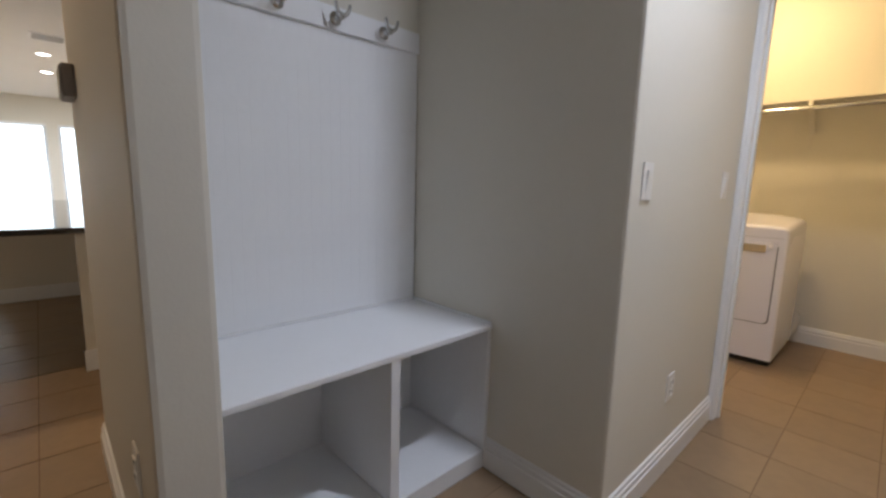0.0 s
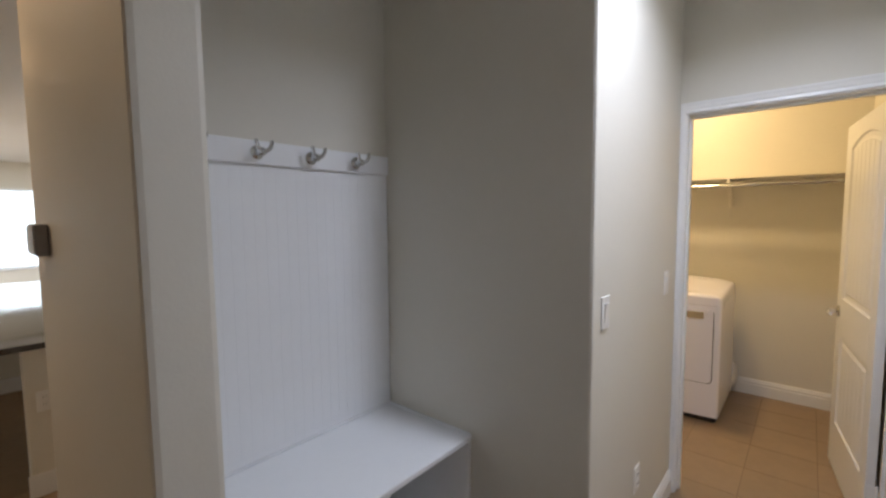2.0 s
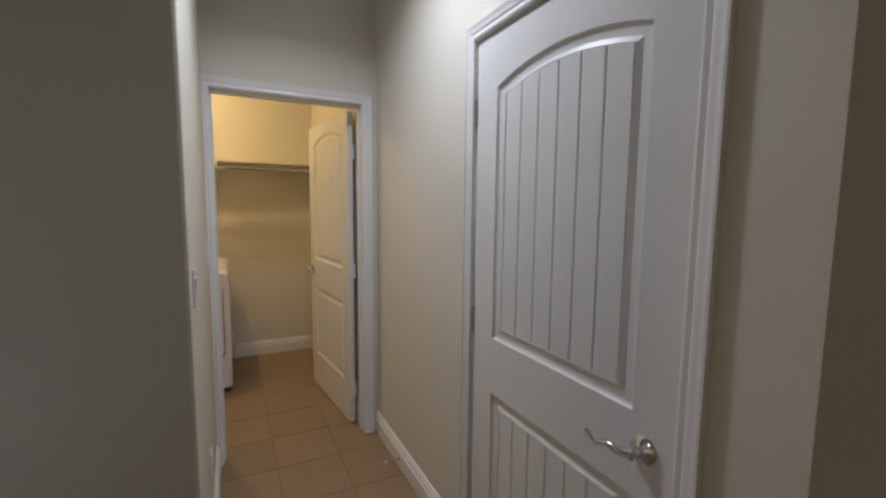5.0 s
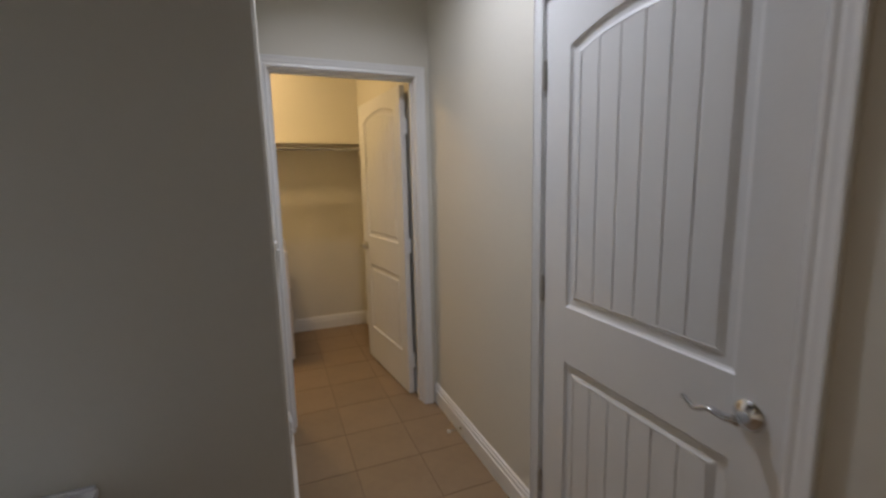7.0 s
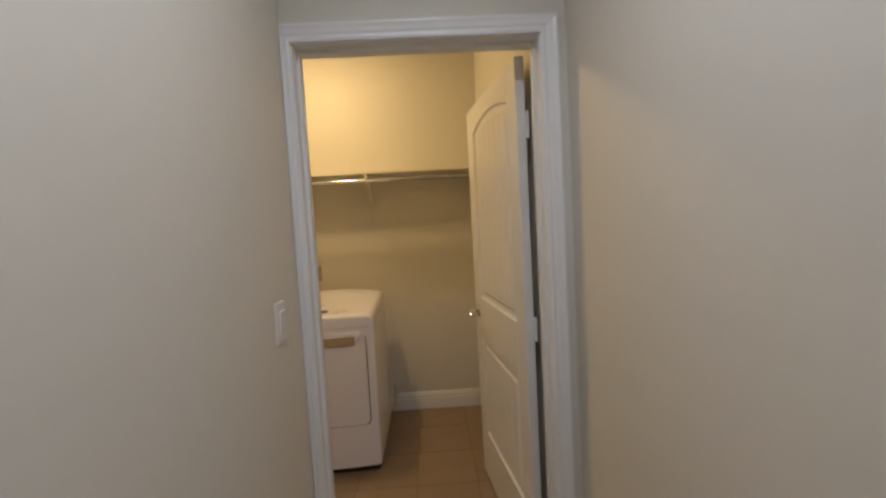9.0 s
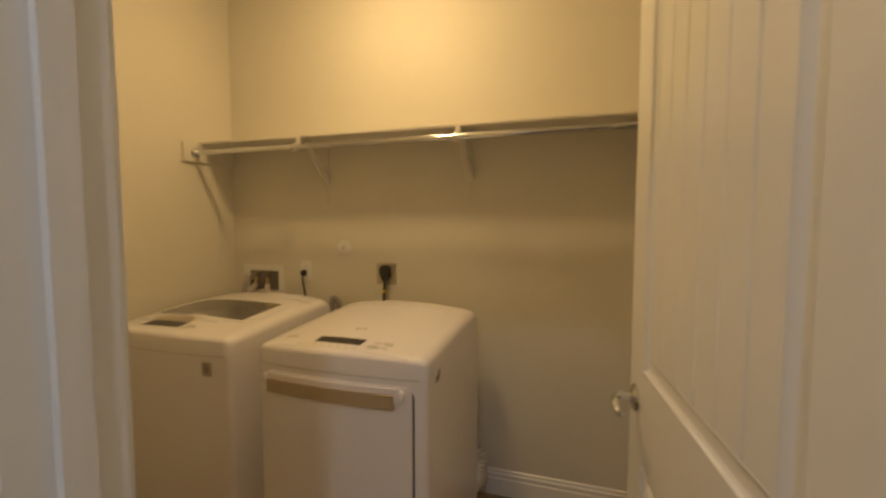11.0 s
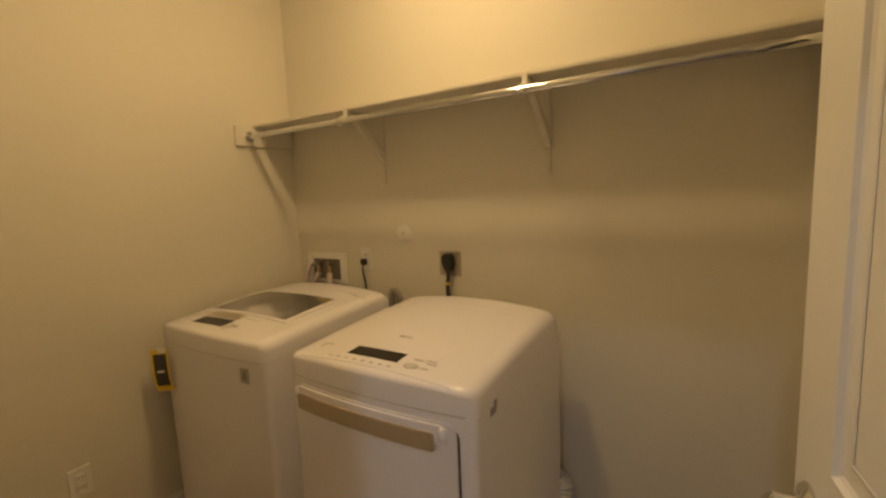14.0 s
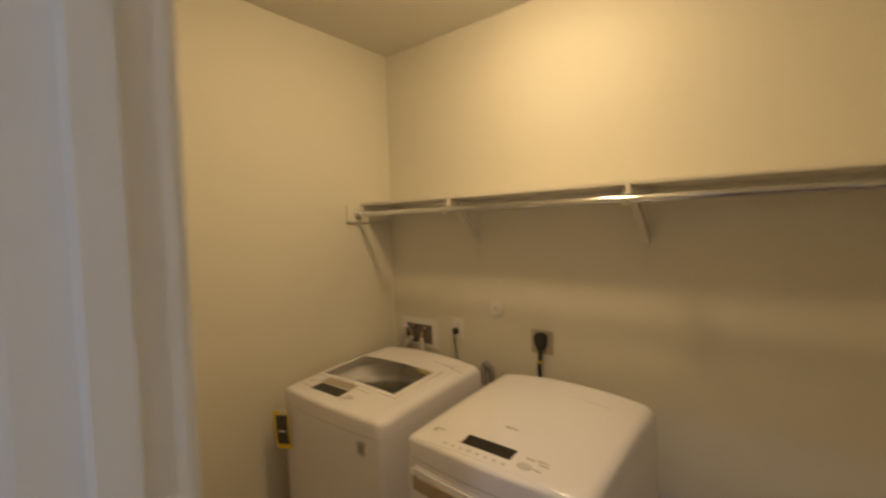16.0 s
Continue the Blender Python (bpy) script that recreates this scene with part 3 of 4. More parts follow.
# ---- laundry: machines ----
def machine_shell(w, d, z0, z1, bow, open_top=False):
    """Body with a softly bowed front, rounded upright corners; x centred, front at y = 0."""
    bm = bmesh.new()
    outline = []
    r = 0.022
    for k in range(13):
        u = -1 + 2 * k / 12
        outline.append(((w / 2 - r) * u, -bow * (1 - u * u)))
    for k in range(1, 6):
        a = radians(-90 + 18 * k)
        outline.append((w / 2 - r + r * math.cos(a), r + r * math.sin(a)))
    outline += [(w / 2, d), (-w / 2, d)]
    for k in range(5):
        a = radians(180 + 18 * k)
        outline.append((-w / 2 + r + r * math.cos(a), r + r * math.sin(a)))
    prism(bm, outline, 2, z0, z1)
    if open_top:
        bm.faces.ensure_lookup_table()
        bmesh.ops.delete(bm, geom=[f for f in bm.faces if all(v.co.z > z1 - 1e-6 for v in f.verts)], context="FACES_ONLY")
    return bm


def machine_lid(w, d, z0, front, back, bow, crown, hole=None):
    """Crowned top with rounded shoulders that rises to the back; hole: (x0, x1, y0, y1) left open."""
    nx, ny = 28, 28
    bm = bmesh.new()
    us = [math.sin(math.pi / 2 * (-1 + 2 * i / nx)) for i in range(nx + 1)]
    vs = [(1 - math.cos(math.pi * j / ny)) / 2 for j in range(ny + 1)]
    if hole:
        for h in hole[:2]:
            k = min(range(1, nx), key=lambda i: abs(us[i] * w / 2 - h))
            us[k] = h / (w / 2)
        for h in hole[2:]:
            k = min(range(1, ny), key=lambda j: abs(vs[j] * d - h))
            vs[k] = h / d

    def top(u, v):
        z = front + (back - front) * math.sin(v * math.pi / 2) + crown * (1 - u * u) * (0.25 + 0.75 * v)
        for dist, span, drop in (((1 - abs(u)) * w / 2, 0.042, 0.032), (v * d, 0.020, 0.018), ((1 - v) * d, 0.030, 0.026)):
            if dist < span:
                z -= drop * (1 - math.sqrt(max(1 - (1 - dist / span) ** 2, 0)))
        return z
    rows = []
    for v in vs:
        row = []
        for u in us:
            y = v * d - bow * (1 - u * u) * (1 - v)
            over = max(abs(u) * w / 2 - (w / 2 - 0.028), 0) / 0.028
            y += 0.028 * (1 - math.sqrt(max(1 - over * over, 0))) * (1 - v) ** 6
            row.append(bm.verts.new((u * w / 2, y, top(u, v))))
        rows.append(row)
    for j in range(ny):
        for i in range(nx):
            cx, cy = (us[i] + us[i + 1]) / 2 * w / 2, (vs[j] + vs[j + 1]) / 2 * d
            if hole and hole[0] < cx < hole[1] and hole[2] < cy < hole[3]:
                continue
            bm.faces.new((rows[j][i], rows[j][i + 1], rows[j + 1][i + 1], rows[j + 1][i]))
    rim = rows[0] + [r[-1] for r in rows[1:]] + rows[-1][-2::-1] + [r[0] for r in rows[-2:0:-1]]
    low = [bm.verts.new((v.co.x, v.co.y, z0)) for v in rim]
    for i in range(len(rim)):
        j = (i + 1) % len(rim)
        bm.faces.new((rim[i], rim[j], low[j], low[i]))
    if not hole:
        bm.faces.new(low)
    return bm, top


def slab_on(top, w, d, bow, x0, x1, y0, y1, lift=0.0012, thick=0.003, n=8):
    """A thin sheet that follows the lid's surface."""
    bm = bmesh.new()
    sheets = []
    for h in (lift - thick, lift):
        grid = []
        for j in range(n + 1):
            y = y0 + (y1 - y0) * j / n
            grid.append([bm.verts.new((x, y, top(2 * x / w, (y + bow * (1 - (2 * x / w) ** 2)) / (d + bow * (1 - (2 * x / w) ** 2))) + h)) for x in (x0 + (x1 - x0) * i / n for i in range(n + 1))])
        for j in range(n):
            for i in range(n):
                bm.faces.new((grid[j][i], grid[j][i + 1], grid[j + 1][i + 1], grid[j + 1][i]))
        sheets.append(grid)
    rims = [g[0] + [r[-1] for r in g[1:]] + g[-1][-2::-1] + [r[0] for r in g[-2:0:-1]] for g in sheets]
    for i in range(len(rims[0])):
        j = (i + 1) % len(rims[0])
        bm.faces.new((rims[0][i], rims[0][j], rims[1][j], rims[1][i]))
    return bm


def bowed_panel(w, bow, x0, x1, z0, z1, proud, back, r=0.03):
    """A rounded rectangle laid on the bowed front."""
    pts = []
    for cx, cz, a0 in ((x1 - r, z1 - r, 0), (x0 + r, z1 - r, 90), (x0 + r, z0 + r, 180), (x1 - r, z0 + r, 270)):
        pts += [(cx + r * math.cos(radians(a0 + 15 * k)), cz + r * math.sin(radians(a0 + 15 * k))) for k in range(7)]
    xs = [x0 + r + (x1 - x0 - 2 * r) * k / 10 for k in range(11)]
    bm = bmesh.new()

    def y(x):
        return -bow * (1 - (2 * x / w) ** 2)
    cols = []
    for x in sorted({round(p[0], 5) for p in pts} | {round(x, 5) for x in xs}):
        if x < x0 + r:
            e = math.sqrt(max(r * r - (x0 + r - x) ** 2, 0))
        elif x > x1 - r:
            e = math.sqrt(max(r * r - (x - x1 + r) ** 2, 0))
        else:
            e = r
        cols.append((x, z0 + r - e, z1 - r + e))
    front = [(bm.verts.new((x, y(x) - proud, a)), bm.verts.new((x, y(x) - proud, b))) for x, a, b in cols]
    rear = [(bm.verts.new((x, y(x) + back, a)), bm.verts.new((x, y(x) + back, b))) for x, a, b in cols]
    for g in (front, rear):
        for a, b in zip(g, g[1:]):
            bm.faces.new((a[0], b[0], b[1], a[1]))
    for i in range(len(cols) - 1):
        for k in (0, 1):
            bm.faces.new((front[i][k], front[i + 1][k], rear[i + 1][k], rear[i][k]))
    for i in (0, -1):
        bm.faces.new((front[i][0], front[i][1], rear[i][1], rear[i][0]))
    bmesh.ops.remove_doubles(bm, verts=bm.verts, dist=1e-5)
    return bm


W, D, BOW = 0.672, 0.715, 0.022
dryer = thing("clothes_dryer", pose(-0.535, 3.331, 0) @ Matrix.Diagonal((1, 1, 0.988, 1)), "white front-loading clothes dryer beside the washer", "dryer")
part("cabinet", machine_shell(W, D, 0.045, 0.8846, BOW), ENAMEL, dryer, "", True)
part("plinth", machine_shell(W - 0.03, D - 0.09, 0.001, 0.044, BOW * 0.6), BLACK, dryer, "black recessed base", m=pose(0, 0.03, 0))
lid_bm, dry_top = machine_lid(W, D - 0.03, 0.885, 0.955, 0.985, BOW, 0.030)
part("top_cover", lid_bm, ENAMEL, dryer, "", True)
# raised strip, with the seam's shade as its colour
part("seam", bowed_panel(W, BOW, -W / 2 + 0.026, W / 2 - 0.026, 0.883, 0.8865, 0.0008, 0.004, 0.001), SEAM_SHADE, dryer)
# black sheet under the door; its rim paints the shade of the gap
part("door_gap_shade", bowed_panel(W, BOW, -0.306, 0.293, 0.298, 0.852, 0.0006, 0.01, 0.032), SEAM, dryer)
ddoor = part("door", bowed_panel(W, BOW, -0.301, 0.288, 0.303, 0.862, 0.006, 0.01, 0.034), ENAMEL, dryer, "white dryer door", True)
part("handle_recess", bowed_panel(W, BOW, -0.290, 0.262, 0.806, 0.857, 0.013, -0.004, 0.020), ENAMEL, ddoor, "", True)
part("handle", bowed_panel(W, BOW, -0.276, 0.230, 0.786, 0.836, 0.019, -0.010, 0.006), FILM, ddoor, "handle strip under gold protective film", True)
for x in (-0.285, 0.252):
    part("handle_end", lathe(bmesh.new(), [(0.0, -0.020), (0.008, -0.019), (0.012, -0.012), (0.013, 0.0), (0.012, 0.012), (0.008, 0.018), (0.0, 0.019)], pose(x, -BOW * (1 - (2 * x / W) ** 2) - 0.007, 0.834), 16), ENAMEL, ddoor, "", True)
part("film_fold", bowed_panel(W, BOW, -0.262, -0.196, 0.800, 0.828, 0.0205, -0.016, 0.010), FILM, ddoor, "bunched fold of the protective film", True)
part("display", slab_on(dry_top, W, D - 0.03, BOW, -0.121, 0.066, 0.048, 0.101), SCREEN, dryer, "dark control display")
for k in range(8):
    part("button", slab_on(dry_top, W, D - 0.03, BOW, -0.170 + k * 0.032, -0.160 + k * 0.032, 0.018, 0.025, n=2), GREY, dryer)
part("rear_ridge", slab_on(dry_top, W, D - 0.03, BOW, -0.215, 0.215, 0.530, 0.537, 0.0022, 0.003), ENAMEL, dryer)
part("front_ridge", slab_on(dry_top, W, D - 0.03, BOW, -0.27, 0.27, -0.002, 0.001, 0.0015, 0.003), ENAMEL, dryer)
for k in range(12):
    a = 2 * math.pi * k / 12
    x, y = 0.118 + 0.019 * math.cos(a), 0.046 + 0.013 * math.sin(a)
    part("dial_mark", slab_on(dry_top, W, D - 0.03, BOW, x - 0.0035, x + 0.0035, y - 0.0025, y + 0.0025, n=1), GREY, dryer)
for x0, x1, y0 in ((0.108, 0.130, 0.043), (0.146, 0.172, 0.044), (0.105, 0.135, 0.082), (0.142, 0.176, 0.088), (0.150, 0.182, 0.074)):
    part("dial_print", slab_on(dry_top, W, D - 0.03, BOW, x0, x1, y0, y0 + 0.0055, n=2), GREY, dryer)
part("dial_print", slab_on(dry_top, W, D - 0.03, BOW, -0.262, -0.222, 0.086, 0.092, n=2), GREY, dryer)
part("dial_print", slab_on(dry_top, W, D - 0.03, BOW, -0.258, -0.246, 0.066, 0.086, n=2), GREY, dryer)
part("emblem", slab_on(dry_top, W, D - 0.03, BOW, -0.036, -0.022, 0.200, 0.212, n=2), HOSE, dryer)
part("emblem", slab_on(dry_top, W, D - 0.03, BOW, -0.016, 0.010, 0.202, 0.210, n=2), GREY, dryer)
part("side_vent", boxes((W / 2 - 0.001, W / 2 + 0.0015, 0.088, 0.124, 0.850, 0.872)), HOSE, dryer)
part("side_vent_tab", boxes((W / 2 - 0.001, W / 2 + 0.0025, 0.112, 0.128, 0.864, 0.886), bevel=0.001), HOSE, dryer)

washer = thing("washing_machine", pose(-1.338, 3.331, 0) @ Matrix.Diagonal((1, 1, 0.988, 1)), "white top-loading washing machine with smoked glass lid", "washer")
hole = (-0.272, 0.222, 0.186, 0.458)
part("cabinet", machine_shell(W, D, 0.045, 0.8846, BOW, True), ENAMEL, washer, "", True)
part("plinth", machine_shell(W - 0.03, D - 0.09, 0.001, 0.044, BOW * 0.6), BLACK, washer, "black recessed base", m=pose(0, 0.03, 0))
lid_bm, wash_top = machine_lid(W, D - 0.03, 0.885, 0.955, 0.990, BOW, 0.026, hole)
part("top_cover", lid_bm, ENAMEL, washer, "", True)
part("seam", bowed_panel(W, BOW, -W / 2 + 0.024, W / 2 - 0.024, 0.883, 0.8865, 0.0008, 0.004, 0.001), SEAM_SHADE, washer)
part("tub_ring", lathe(bmesh.new(), [(0.33, 0.925), (0.27, 0.905), (0.235, 0.885), (0.225, 0.86)], pose(-0.02, 0.335, 0), 40, (False, False)), ENAMEL, washer, "", True)
tub = bmesh.new()
lathe(tub, [(0.228, 0.862), (0.222, 0.80), (0.220, 0.45), (0.05, 0.43), (0.045, 0.50), (0.0, 0.52)], pose(-0.02, 0.335, 0), 40, (False, True))
part("drum", tub, DRUM, washer, "steel wash drum", True)
WW = W
lid_pane = part("lid_window", slab_on(wash_top, WW, D - 0.03, BOW, -0.2695, 0.2195, 0.1885, 0.4555, 0.003, 0.003, 10), LIDGLASS, washer, "smoked glass lid window")
lid_pane.visible_shadow = False
for x0, x1, y0, y1 in ((-0.296, -0.270, 0.168, 0.49), (0.220, 0.250, 0.168, 0.49), (-0.270, 0.220, 0.168, 0.188), (-0.270, 0.220, 0.456, 0.49)):
    part("lid_frame", slab_on(wash_top, WW, D - 0.03, BOW, x0, x1, y0, y1, 0.0035, 0.004), ENAMEL, washer)
part("display", slab_on(wash_top, WW, D - 0.03, BOW, -0.176, 0.022, 0.046, 0.106), SCREEN, washer, "dark control display")
# larger grey slab paints a shaded outline round the drawer
part("drawer_gap_shade", slab_on(wash_top, WW, D - 0.03, BOW, -0.196, 0.021, 0.111, 0.165, 0.0014), SEAM_SHADE, washer)
part("detergent_drawer", slab_on(wash_top, WW, D - 0.03, BOW, -0.190, 0.015, 0.116, 0.160, 0.0025), STEEL, washer, "grey detergent drawer cover")
part("dial_print", slab_on(wash_top, WW, D - 0.03, BOW, 0.040, 0.090, 0.072, 0.080, n=2), GREY, washer)
part("dial_print", slab_on(wash_top, WW, D - 0.03, BOW, 0.035, 0.070, 0.050, 0.058, n=2), GREY, washer)
part("dial_print", slab_on(wash_top, WW, D - 0.03, BOW, 0.035, 0.130, 0.140, 0.143, n=2), GREY, washer)
part("inner_label", slab_on(wash_top, WW, D - 0.03, BOW, 0.130, 0.200, 0.432, 0.446, -0.004, 0.001, 2), YELLOW, washer, "small yellow label under the lid glass")
for x0, x1, y0 in ((-0.270, -0.215, 0.110), (-0.262, -0.225, 0.094), (-0.250, -0.205, 0.060), (0.045, 0.060, 0.034), (0.066, 0.098, 0.060)):
    part("dial_print", slab_on(wash_top, WW, D - 0.03, BOW, x0, x1, y0, y0 + 0.005, n=2), GREY, washer)
part("lid_seam_shade", slab_on(wash_top, WW, D - 0.03, BOW, 0.236, 0.318, 0.548, 0.552, 0.0012), SEAM_SHADE, washer)
part("badge", bowed_panel(WW, BOW, 0.214, 0.254, 0.803, 0.858, 0.0012, 0.004, 0.003), NICKEL, washer, "small square bronze badge")
part("badge_mark", bowed_panel(WW, BOW, 0.225, 0.243, 0.817, 0.844, 0.0018, 0.0, 0.003), HOSE, washer)
part("hinge_cap", slab_on(wash_top, WW, D - 0.03, BOW, 0.13, 0.25, 0.56, 0.60, 0.004), ENAMEL, washer)

tag = thing("energy_tag", pose(-1.634, 3.300, 0.768, 0, -7, 20), "yellow hanging card tag taped to the washer corner", "tag")
bm = bmesh.new()
pts = curve_points([(0.0, 0.0, 0.075), (-0.003, -0.006, 0.03), (-0.001, -0.012, -0.05), (0.002, -0.006, -0.10)], 6)
for a, b in zip(pts, pts[1:]):
    prism(bm, [(a.y, a.z), (b.y, b.z), (b.y - 0.0015, b.z), (a.y - 0.0015, a.z)], 0, -0.042, 0.040)
part("card", bm, YELLOW, tag)
bm = bmesh.new()
for a, b in zip(pts[3:15], pts[4:16]):
    prism(bm, [(a.y - 0.0016, a.z), (b.y - 0.0016, b.z), (b.y - 0.0024, b.z), (a.y - 0.0024, a.z)], 0, -0.030, 0.034)
part("dark_print", bm, SEAM, tag)
part("pale_print", boxes((-0.014, 0.018, -0.0165, -0.0135, -0.020, -0.012)), PLASTIC, tag)
part("tape", boxes((-0.004, 0.030, -0.006, 0.004, 0.058, 0.082), bevel=0.001), PLASTIC, tag)

# ---- laundry: wall services ----
supply = thing("washer_outlet_box", pose(-1.537, LY1, 1.055), "white recessed washer supply box with hoses", "outlet box")
bm = boxes((-0.145, -0.105, -0.008, -0.001, -0.085, 0.08), (0.105, 0.145, -0.008, -0.001, -0.085, 0.08), (-0.105, 0.105, -0.008, -0.001, 0.045, 0.08), (-0.105, 0.105, -0.008, -0.001, -0.085, -0.07))
part("frame", bm, PLASTIC, supply)
# flat sheet without depth; the shade inside the box is painted on
part("recess_shade", boxes((-0.104, 0.104, -0.003, -0.001, -0.069, 0.044)), BOXDARK, supply, "flat panel with the box's inner shade as its colour")
for x in (-0.035, 0.045):
    valve = part("valve", tube(bmesh.new(), [(x, -0.004, 0.028), (x, -0.03, 0.028), (x, -0.034, 0.0), (x, -0.034, -0.03)], 0.009, 10), BRASS, supply, "brass valve", True)
    part("valve_knob", lathe(bmesh.new(), [(0.0, 0), (0.016, 0), (0.016, 0.010), (0.0, 0.012)], Matrix.Translation((x, -0.034, 0.026)) @ Matrix.Rotation(radians(90), 4, "X"), 12), BOXDARK, valve)
for x, e in ((-0.035, -0.07), (0.045, 0.02)):
    part("hose", tube(bmesh.new(), curve_points([(x, -0.034, -0.03), (x + e * 0.2, -0.040, -0.055), (x + e * 0.6, -0.045, -0.10), (x + e, -0.040, -0.22), (x + e, -0.035, -0.60)], 6), 0.016, 8), PALEHOSE, supply, "pale supply hose", True)
part("drain_hose", tube(bmesh.new(), curve_points([(-0.075, -0.010, 0.0), (-0.080, -0.045, 0.025), (-0.098, -0.055, -0.02), (-0.125, -0.045, -0.12), (-0.13, -0.04, -0.60)], 6), 0.014, 8), PALEHOSE, supply, "", True)

drain = thing("drain_pipe_bend", pose(-0.985, 4.075, 0), "grey corrugated hose bend between washer and dryer", "hose")
bend = curve_points([(0.0, 0.02, 0.02), (0.0, 0.02, 0.60), (0.0, 0.01, 0.87), (0.004, -0.005, 0.955), (-0.02, -0.015, 0.978), (-0.035, -0.01, 0.94), (-0.035, -0.01, 0.80)], 14)
part("corrugated_hose", tube(bmesh.new(), bend, [0.015 if k % 2 else 0.018 for k in range(len(bend))], 12), HOSE, drain, "", True)

wall_plate("wall_outlet", pose(-1.243, LY1, 1.112), "white wall outlet behind the washer", "outlet", "outlet")
cord = thing("power_cord", pose(-1.247, LY1 - 0.009, 1.098), "thin dark power cord plugged in behind the washer", "power cord")
part("plug", boxes((-0.012, 0.012, -0.028, -0.001, -0.016, 0.016), bevel=0.004), BLACK, cord)
part("cable", tube(bmesh.new(), curve_points([(0, -0.022, -0.010), (0.002, -0.027, -0.05), (0.012, -0.022, -0.12), (0.02, -0.02, -0.30), (0.03, -0.02, -0.50)], 6), 0.0045, 8), BLACK, cord, "", True)

cap = thing("round_blank_plate", pose(-0.991, LY1, 1.247), "round white blank cover plate on the wall", "cover plate")
part("disc", lathe(bmesh.new(), [(0.0, 0.001), (0.043, 0.001), (0.043, 0.006), (0.038, 0.009), (0.0, 0.011)], Matrix.Rotation(radians(90), 4, "X"), 30), PLASTIC, cap, "", True)
part("screw", lathe(bmesh.new(), [(0.0, 0.0), (0.007, 0.0), (0.006, 0.002), (0.0, 0.003)], Matrix.Translation((0, -0.0105, 0)) @ Matrix.Rotation(radians(90), 4, "X"), 12), GREY, cap)

power = thing("dryer_outlet", pose(-0.734, LY1, 1.110), "steel dryer outlet plate with a black plug", "outlet")
part("cover", boxes((-0.057, 0.057, -0.005, -0.001, -0.057, 0.057), bevel=0.0015), STEEL, power)
part("receptacle", lathe(bmesh.new(), [(0.0, 0.0), (0.028, 0.0), (0.028, 0.004), (0.0, 0.005)], Matrix.Translation((0, -0.005, 0)) @ Matrix.Rotation(radians(90), 4, "X"), 20), BLACK, power)
plug = thing("power_cord", pose(-0.731, LY1 - 0.0105, 1.120), "thick black dryer cord with angled plug", "power cord")
bm = bmesh.new()
prism(bm, [(-0.030, 0.015), (-0.024, 0.034), (0.0, 0.042), (0.024, 0.034), (0.030, 0.015), (0.026, -0.012), (0.012, -0.046), (-0.012, -0.046), (-0.026, -0.012)], 1, -0.034, -0.001)
bmesh.ops.bevel(bm, geom=list(bm.edges), offset=0.004, segments=2, affect="EDGES")
part("plug", bm, BLACK, plug, "", True)
part("cable", tube(bmesh.new(), curve_points([(0, -0.020, -0.040), (0.002, -0.025, -0.075), (-0.003, -0.026, -0.12), (0.0, -0.024, -0.25), (0.01, -0.024, -0.50)], 6), 0.0095, 10), BLACK, plug, "", True)
part("cable_label", tube(bmesh.new(), [(-0.0005, -0.0255, -0.092), (-0.0015, -0.026, -0.104)], 0.0102, 10), YELLOW, plug, "small yellow cable label")

duct = thing("dryer_duct", pose(-0.245, 4.075, 0), "corrugated foil dryer duct behind the dryer", "duct")
bm = bmesh.new()
path = curve_points([(-0.1, 0.0, 0.075), (-0.02, 0.0, 0.075), (0.03, 0.0, 0.10), (0.045, 0.0, 0.16), (0.04, 0.02, 0.22), (-0.02, 0.03, 0.24), (-0.1, 0.03, 0.24)], 9)
tube(bm, path, [0.036 if k % 2 else 0.043 for k in range(len(path))], 16)
part("flexible_pipe", bm, FOIL, duct, "", True)

# ---- living space seen past the wall stub ----
island = thing("kitchen_island", pose(0, 0, 0), "kitchen island with dark granite top and painted ends", "kitchen island")
part("countertop", boxes((-6.1, -2.90, -0.55, 0.75, 0.838, 0.872), bevel=0.006), GRANITE, island, "dark granite countertop")
part("end_wall", boxes((-3.06, -2.95, -0.012, 0.70, 0.001, 0.837), bevel=0.004), PAINT, island)
part("end_wall", boxes((-5.24, -5.11, -0.50, 0.70, 0.001, 0.837), bevel=0.004), PAINT, island)
part("baseboard", boxes((-2.949, -2.935, -0.026, 0.70, 0.001, 0.13), bevel=0.004), TRIM, island)
part("baseboard", boxes((-5.109, -5.095, -0.50, 0.70, 0.001, 0.13), bevel=0.004), TRIM, island)
wall_plate("wall_outlet", pose(-2.95, 0.065, 0.535, 0, 0, 90), "white wall outlet on the kitchen island end", "outlet", "outlet")

WX = -12.4
structure("wall_west", "greige painted window wall of the living space", "wall",
          (WX - 0.15, WX, -3.0, -2.05, 0, CEIL), (WX - 0.15, WX, 1.6, 3.2, 0, CEIL), (WX - 0.15, WX, -2.05, 1.6, 0, 0.5), (WX - 0.15, WX, -2.05, 1.6, 2.18, CEIL), (WX - 0.15, WX, 0.086, 0.27, 0.5, 2.18), bevel=0)


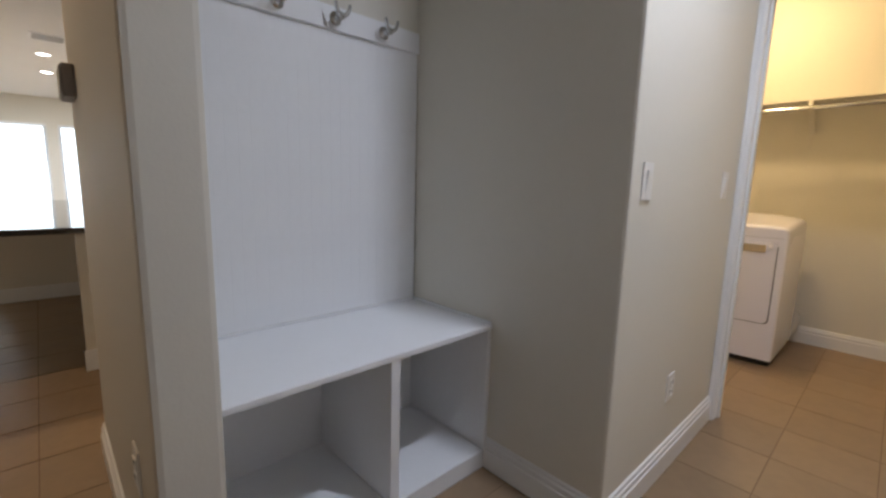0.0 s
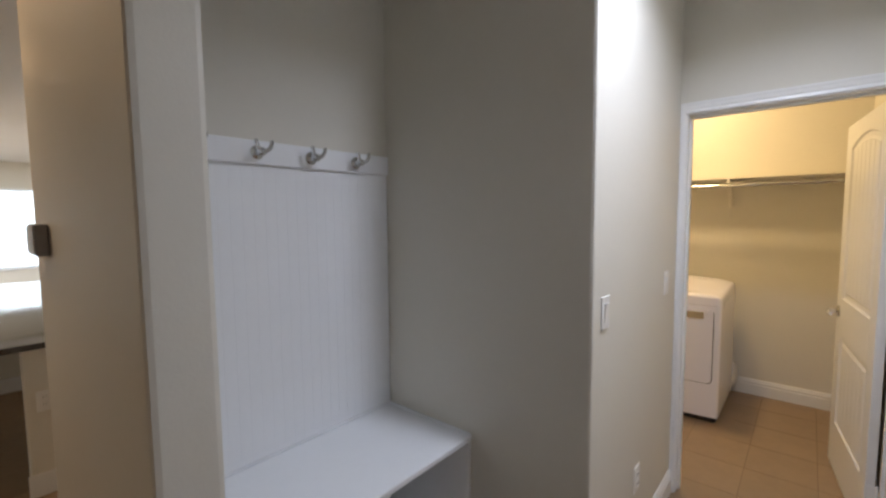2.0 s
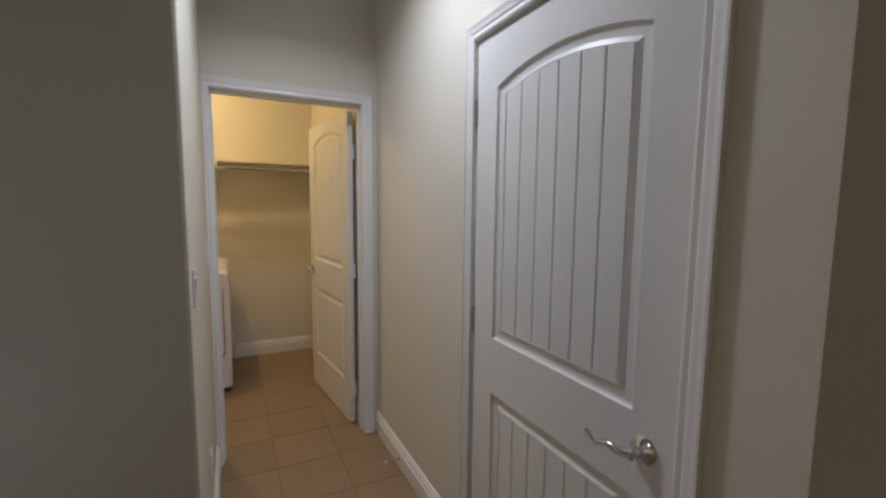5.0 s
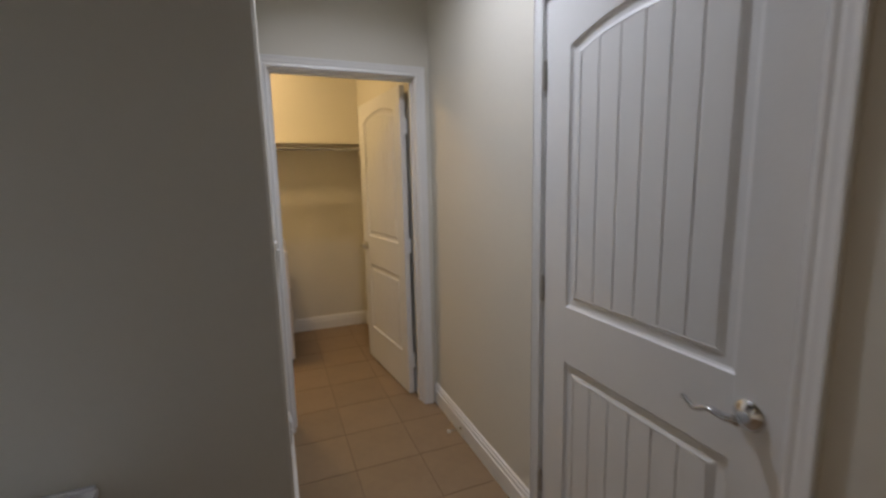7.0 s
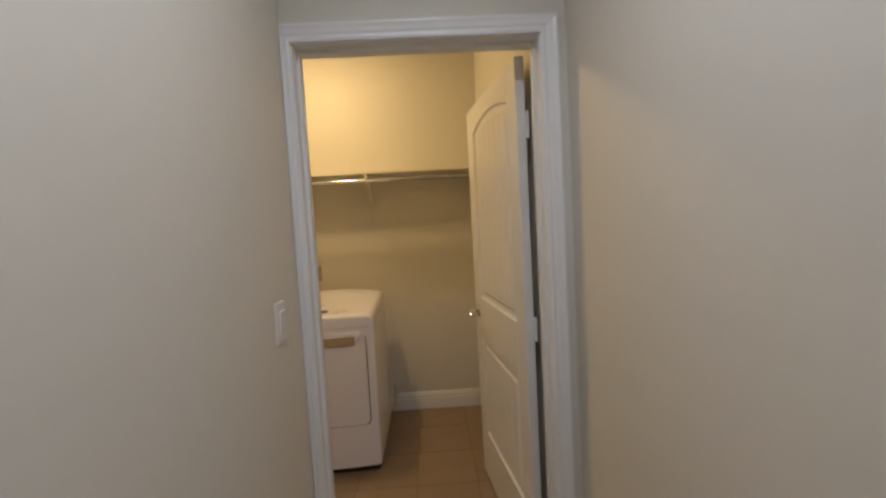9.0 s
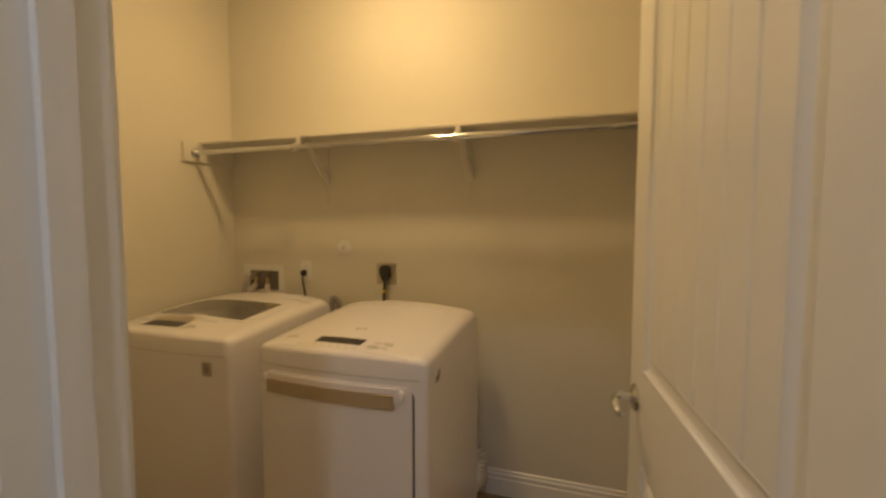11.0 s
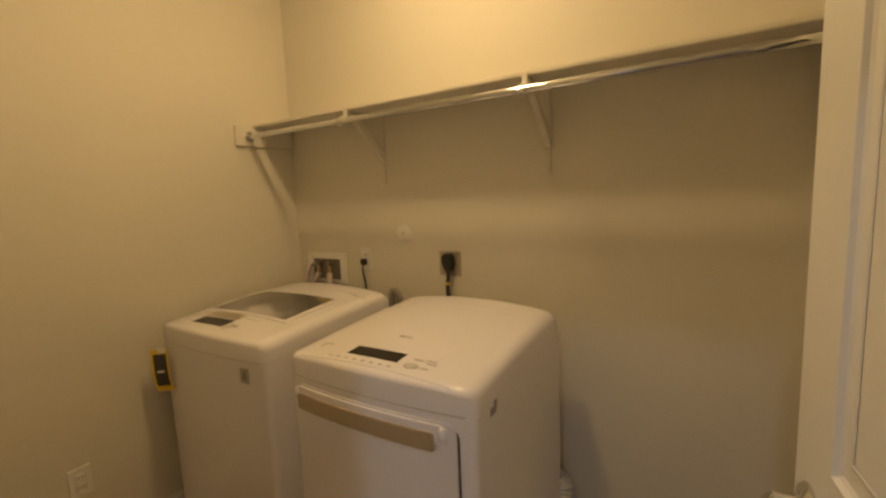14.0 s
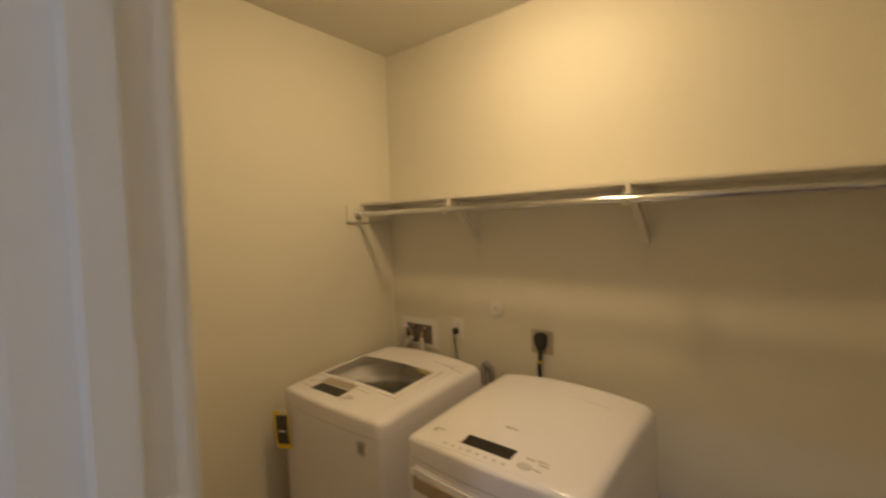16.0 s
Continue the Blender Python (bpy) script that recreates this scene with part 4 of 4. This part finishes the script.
def blind_window(name, y0, y1):
    win = thing(name, pose(WX, 0, 0), "bright window with white horizontal blinds", "window", kind="structure")
    part("window_frame", boxes((-0.10, -0.05, y0, y0 + 0.05, 0.5, 2.18), (-0.10, -0.05, y1 - 0.05, y1, 0.5, 2.18), (-0.10, -0.05, y0, y1, 2.13, 2.18), (-0.10, -0.05, y0, y1, 0.5, 0.55)), TRIM, win)
    part("window_sill", boxes((-0.05, 0.04, y0 - 0.04, y1 + 0.04, 0.475, 0.5), bevel=0.005), TRIM, win)
    pane = part("pane", boxes((-0.08, -0.074, y0 + 0.05, y1 - 0.05, 0.55, 2.13)), PANE, win)
    pane.visible_shadow = False
    mesh = finish(boxes((-0.022, 0.022, y0 + 0.01, y1 - 0.01, -0.0015, 0.0015)), "slat", SLAT)
    for k in range(32):
        s = new("slat", mesh)
        s.parent = win
        s.matrix_basis = pose(-0.022, 0, 0.53 + 0.0508 * k, 0, 52, 0)
    part("head_rail", boxes((-0.045, 0.005, y0 + 0.005, y1 - 0.005, 2.14, 2.178)), TRIM, win)


blind_window("window_1", -2.05, 0.086)
blind_window("window_2", 0.27, 1.6)
single("backdrop", boxes((-14.2, -14.19, -6, 6, -1, 5)), OUTSIDE, "bright washed-out outdoors beyond the windows", "backdrop", "structure")
vent = thing("ceiling_vent", pose(-6.83, 0.09, CEIL), "white metal ceiling air vent", "ceiling vent")
part("frame", boxes((-0.17, -0.14, -0.17, 0.17, -0.01, -0.001), (0.14, 0.17, -0.17, 0.17, -0.01, -0.001), (-0.14, 0.14, -0.17, -0.14, -0.01, -0.001), (-0.14, 0.14, 0.14, 0.17, -0.01, -0.001)), TRIM, vent)
for k in range(7):
    part("slat", boxes((-0.125 + k * 0.036, -0.10 + k * 0.036, -0.14, 0.14, -0.012, -0.004)), GREY, vent)

# ---- floors and tiles ----
single("floor", boxes((-12.6, 1.74, -3.12, LY1 + 0.1, -0.12, -0.002)), GROUT, "beige ceramic tile floor with dark grout joints", "floor", "structure")
floor = bpy.data.objects["floor"]
PITCH = 0.34
tile_mesh = finish(boxes((-PITCH / 2 + 0.002, PITCH / 2 - 0.002, -PITCH / 2 + 0.002, PITCH / 2 - 0.002, -0.006, 0.0), bevel=0.001), "tile", TILE)
TX, TY = 0.012, 1.803
rest = bmesh.new()
for i in range(-38, 6):
    for j in range(-15, 8):
        x, y = TX + (i + 0.5) * PITCH, TY + (j + 0.5) * PITCH
        near = -2.1 < x < 1.0 and y > -1.0
        if x < WX + 0.2 or x > 1.6 or y < -2.9 or y > 4.3 or (x < -1.9 and y > 3.1):
            continue
        if near:
            t = new("tile", tile_mesh)
            t.parent = floor
            t.matrix_basis = pose(x, y, 0.0)
        else:
            box(rest, x - PITCH / 2 + 0.0025, x + PITCH / 2 - 0.0025, y - PITCH / 2 + 0.0025, y + PITCH / 2 - 0.0025, -0.006, 0.0)
ob = part("far_tiles", rest, TILE, floor)
ob["kind"] = "stuff"
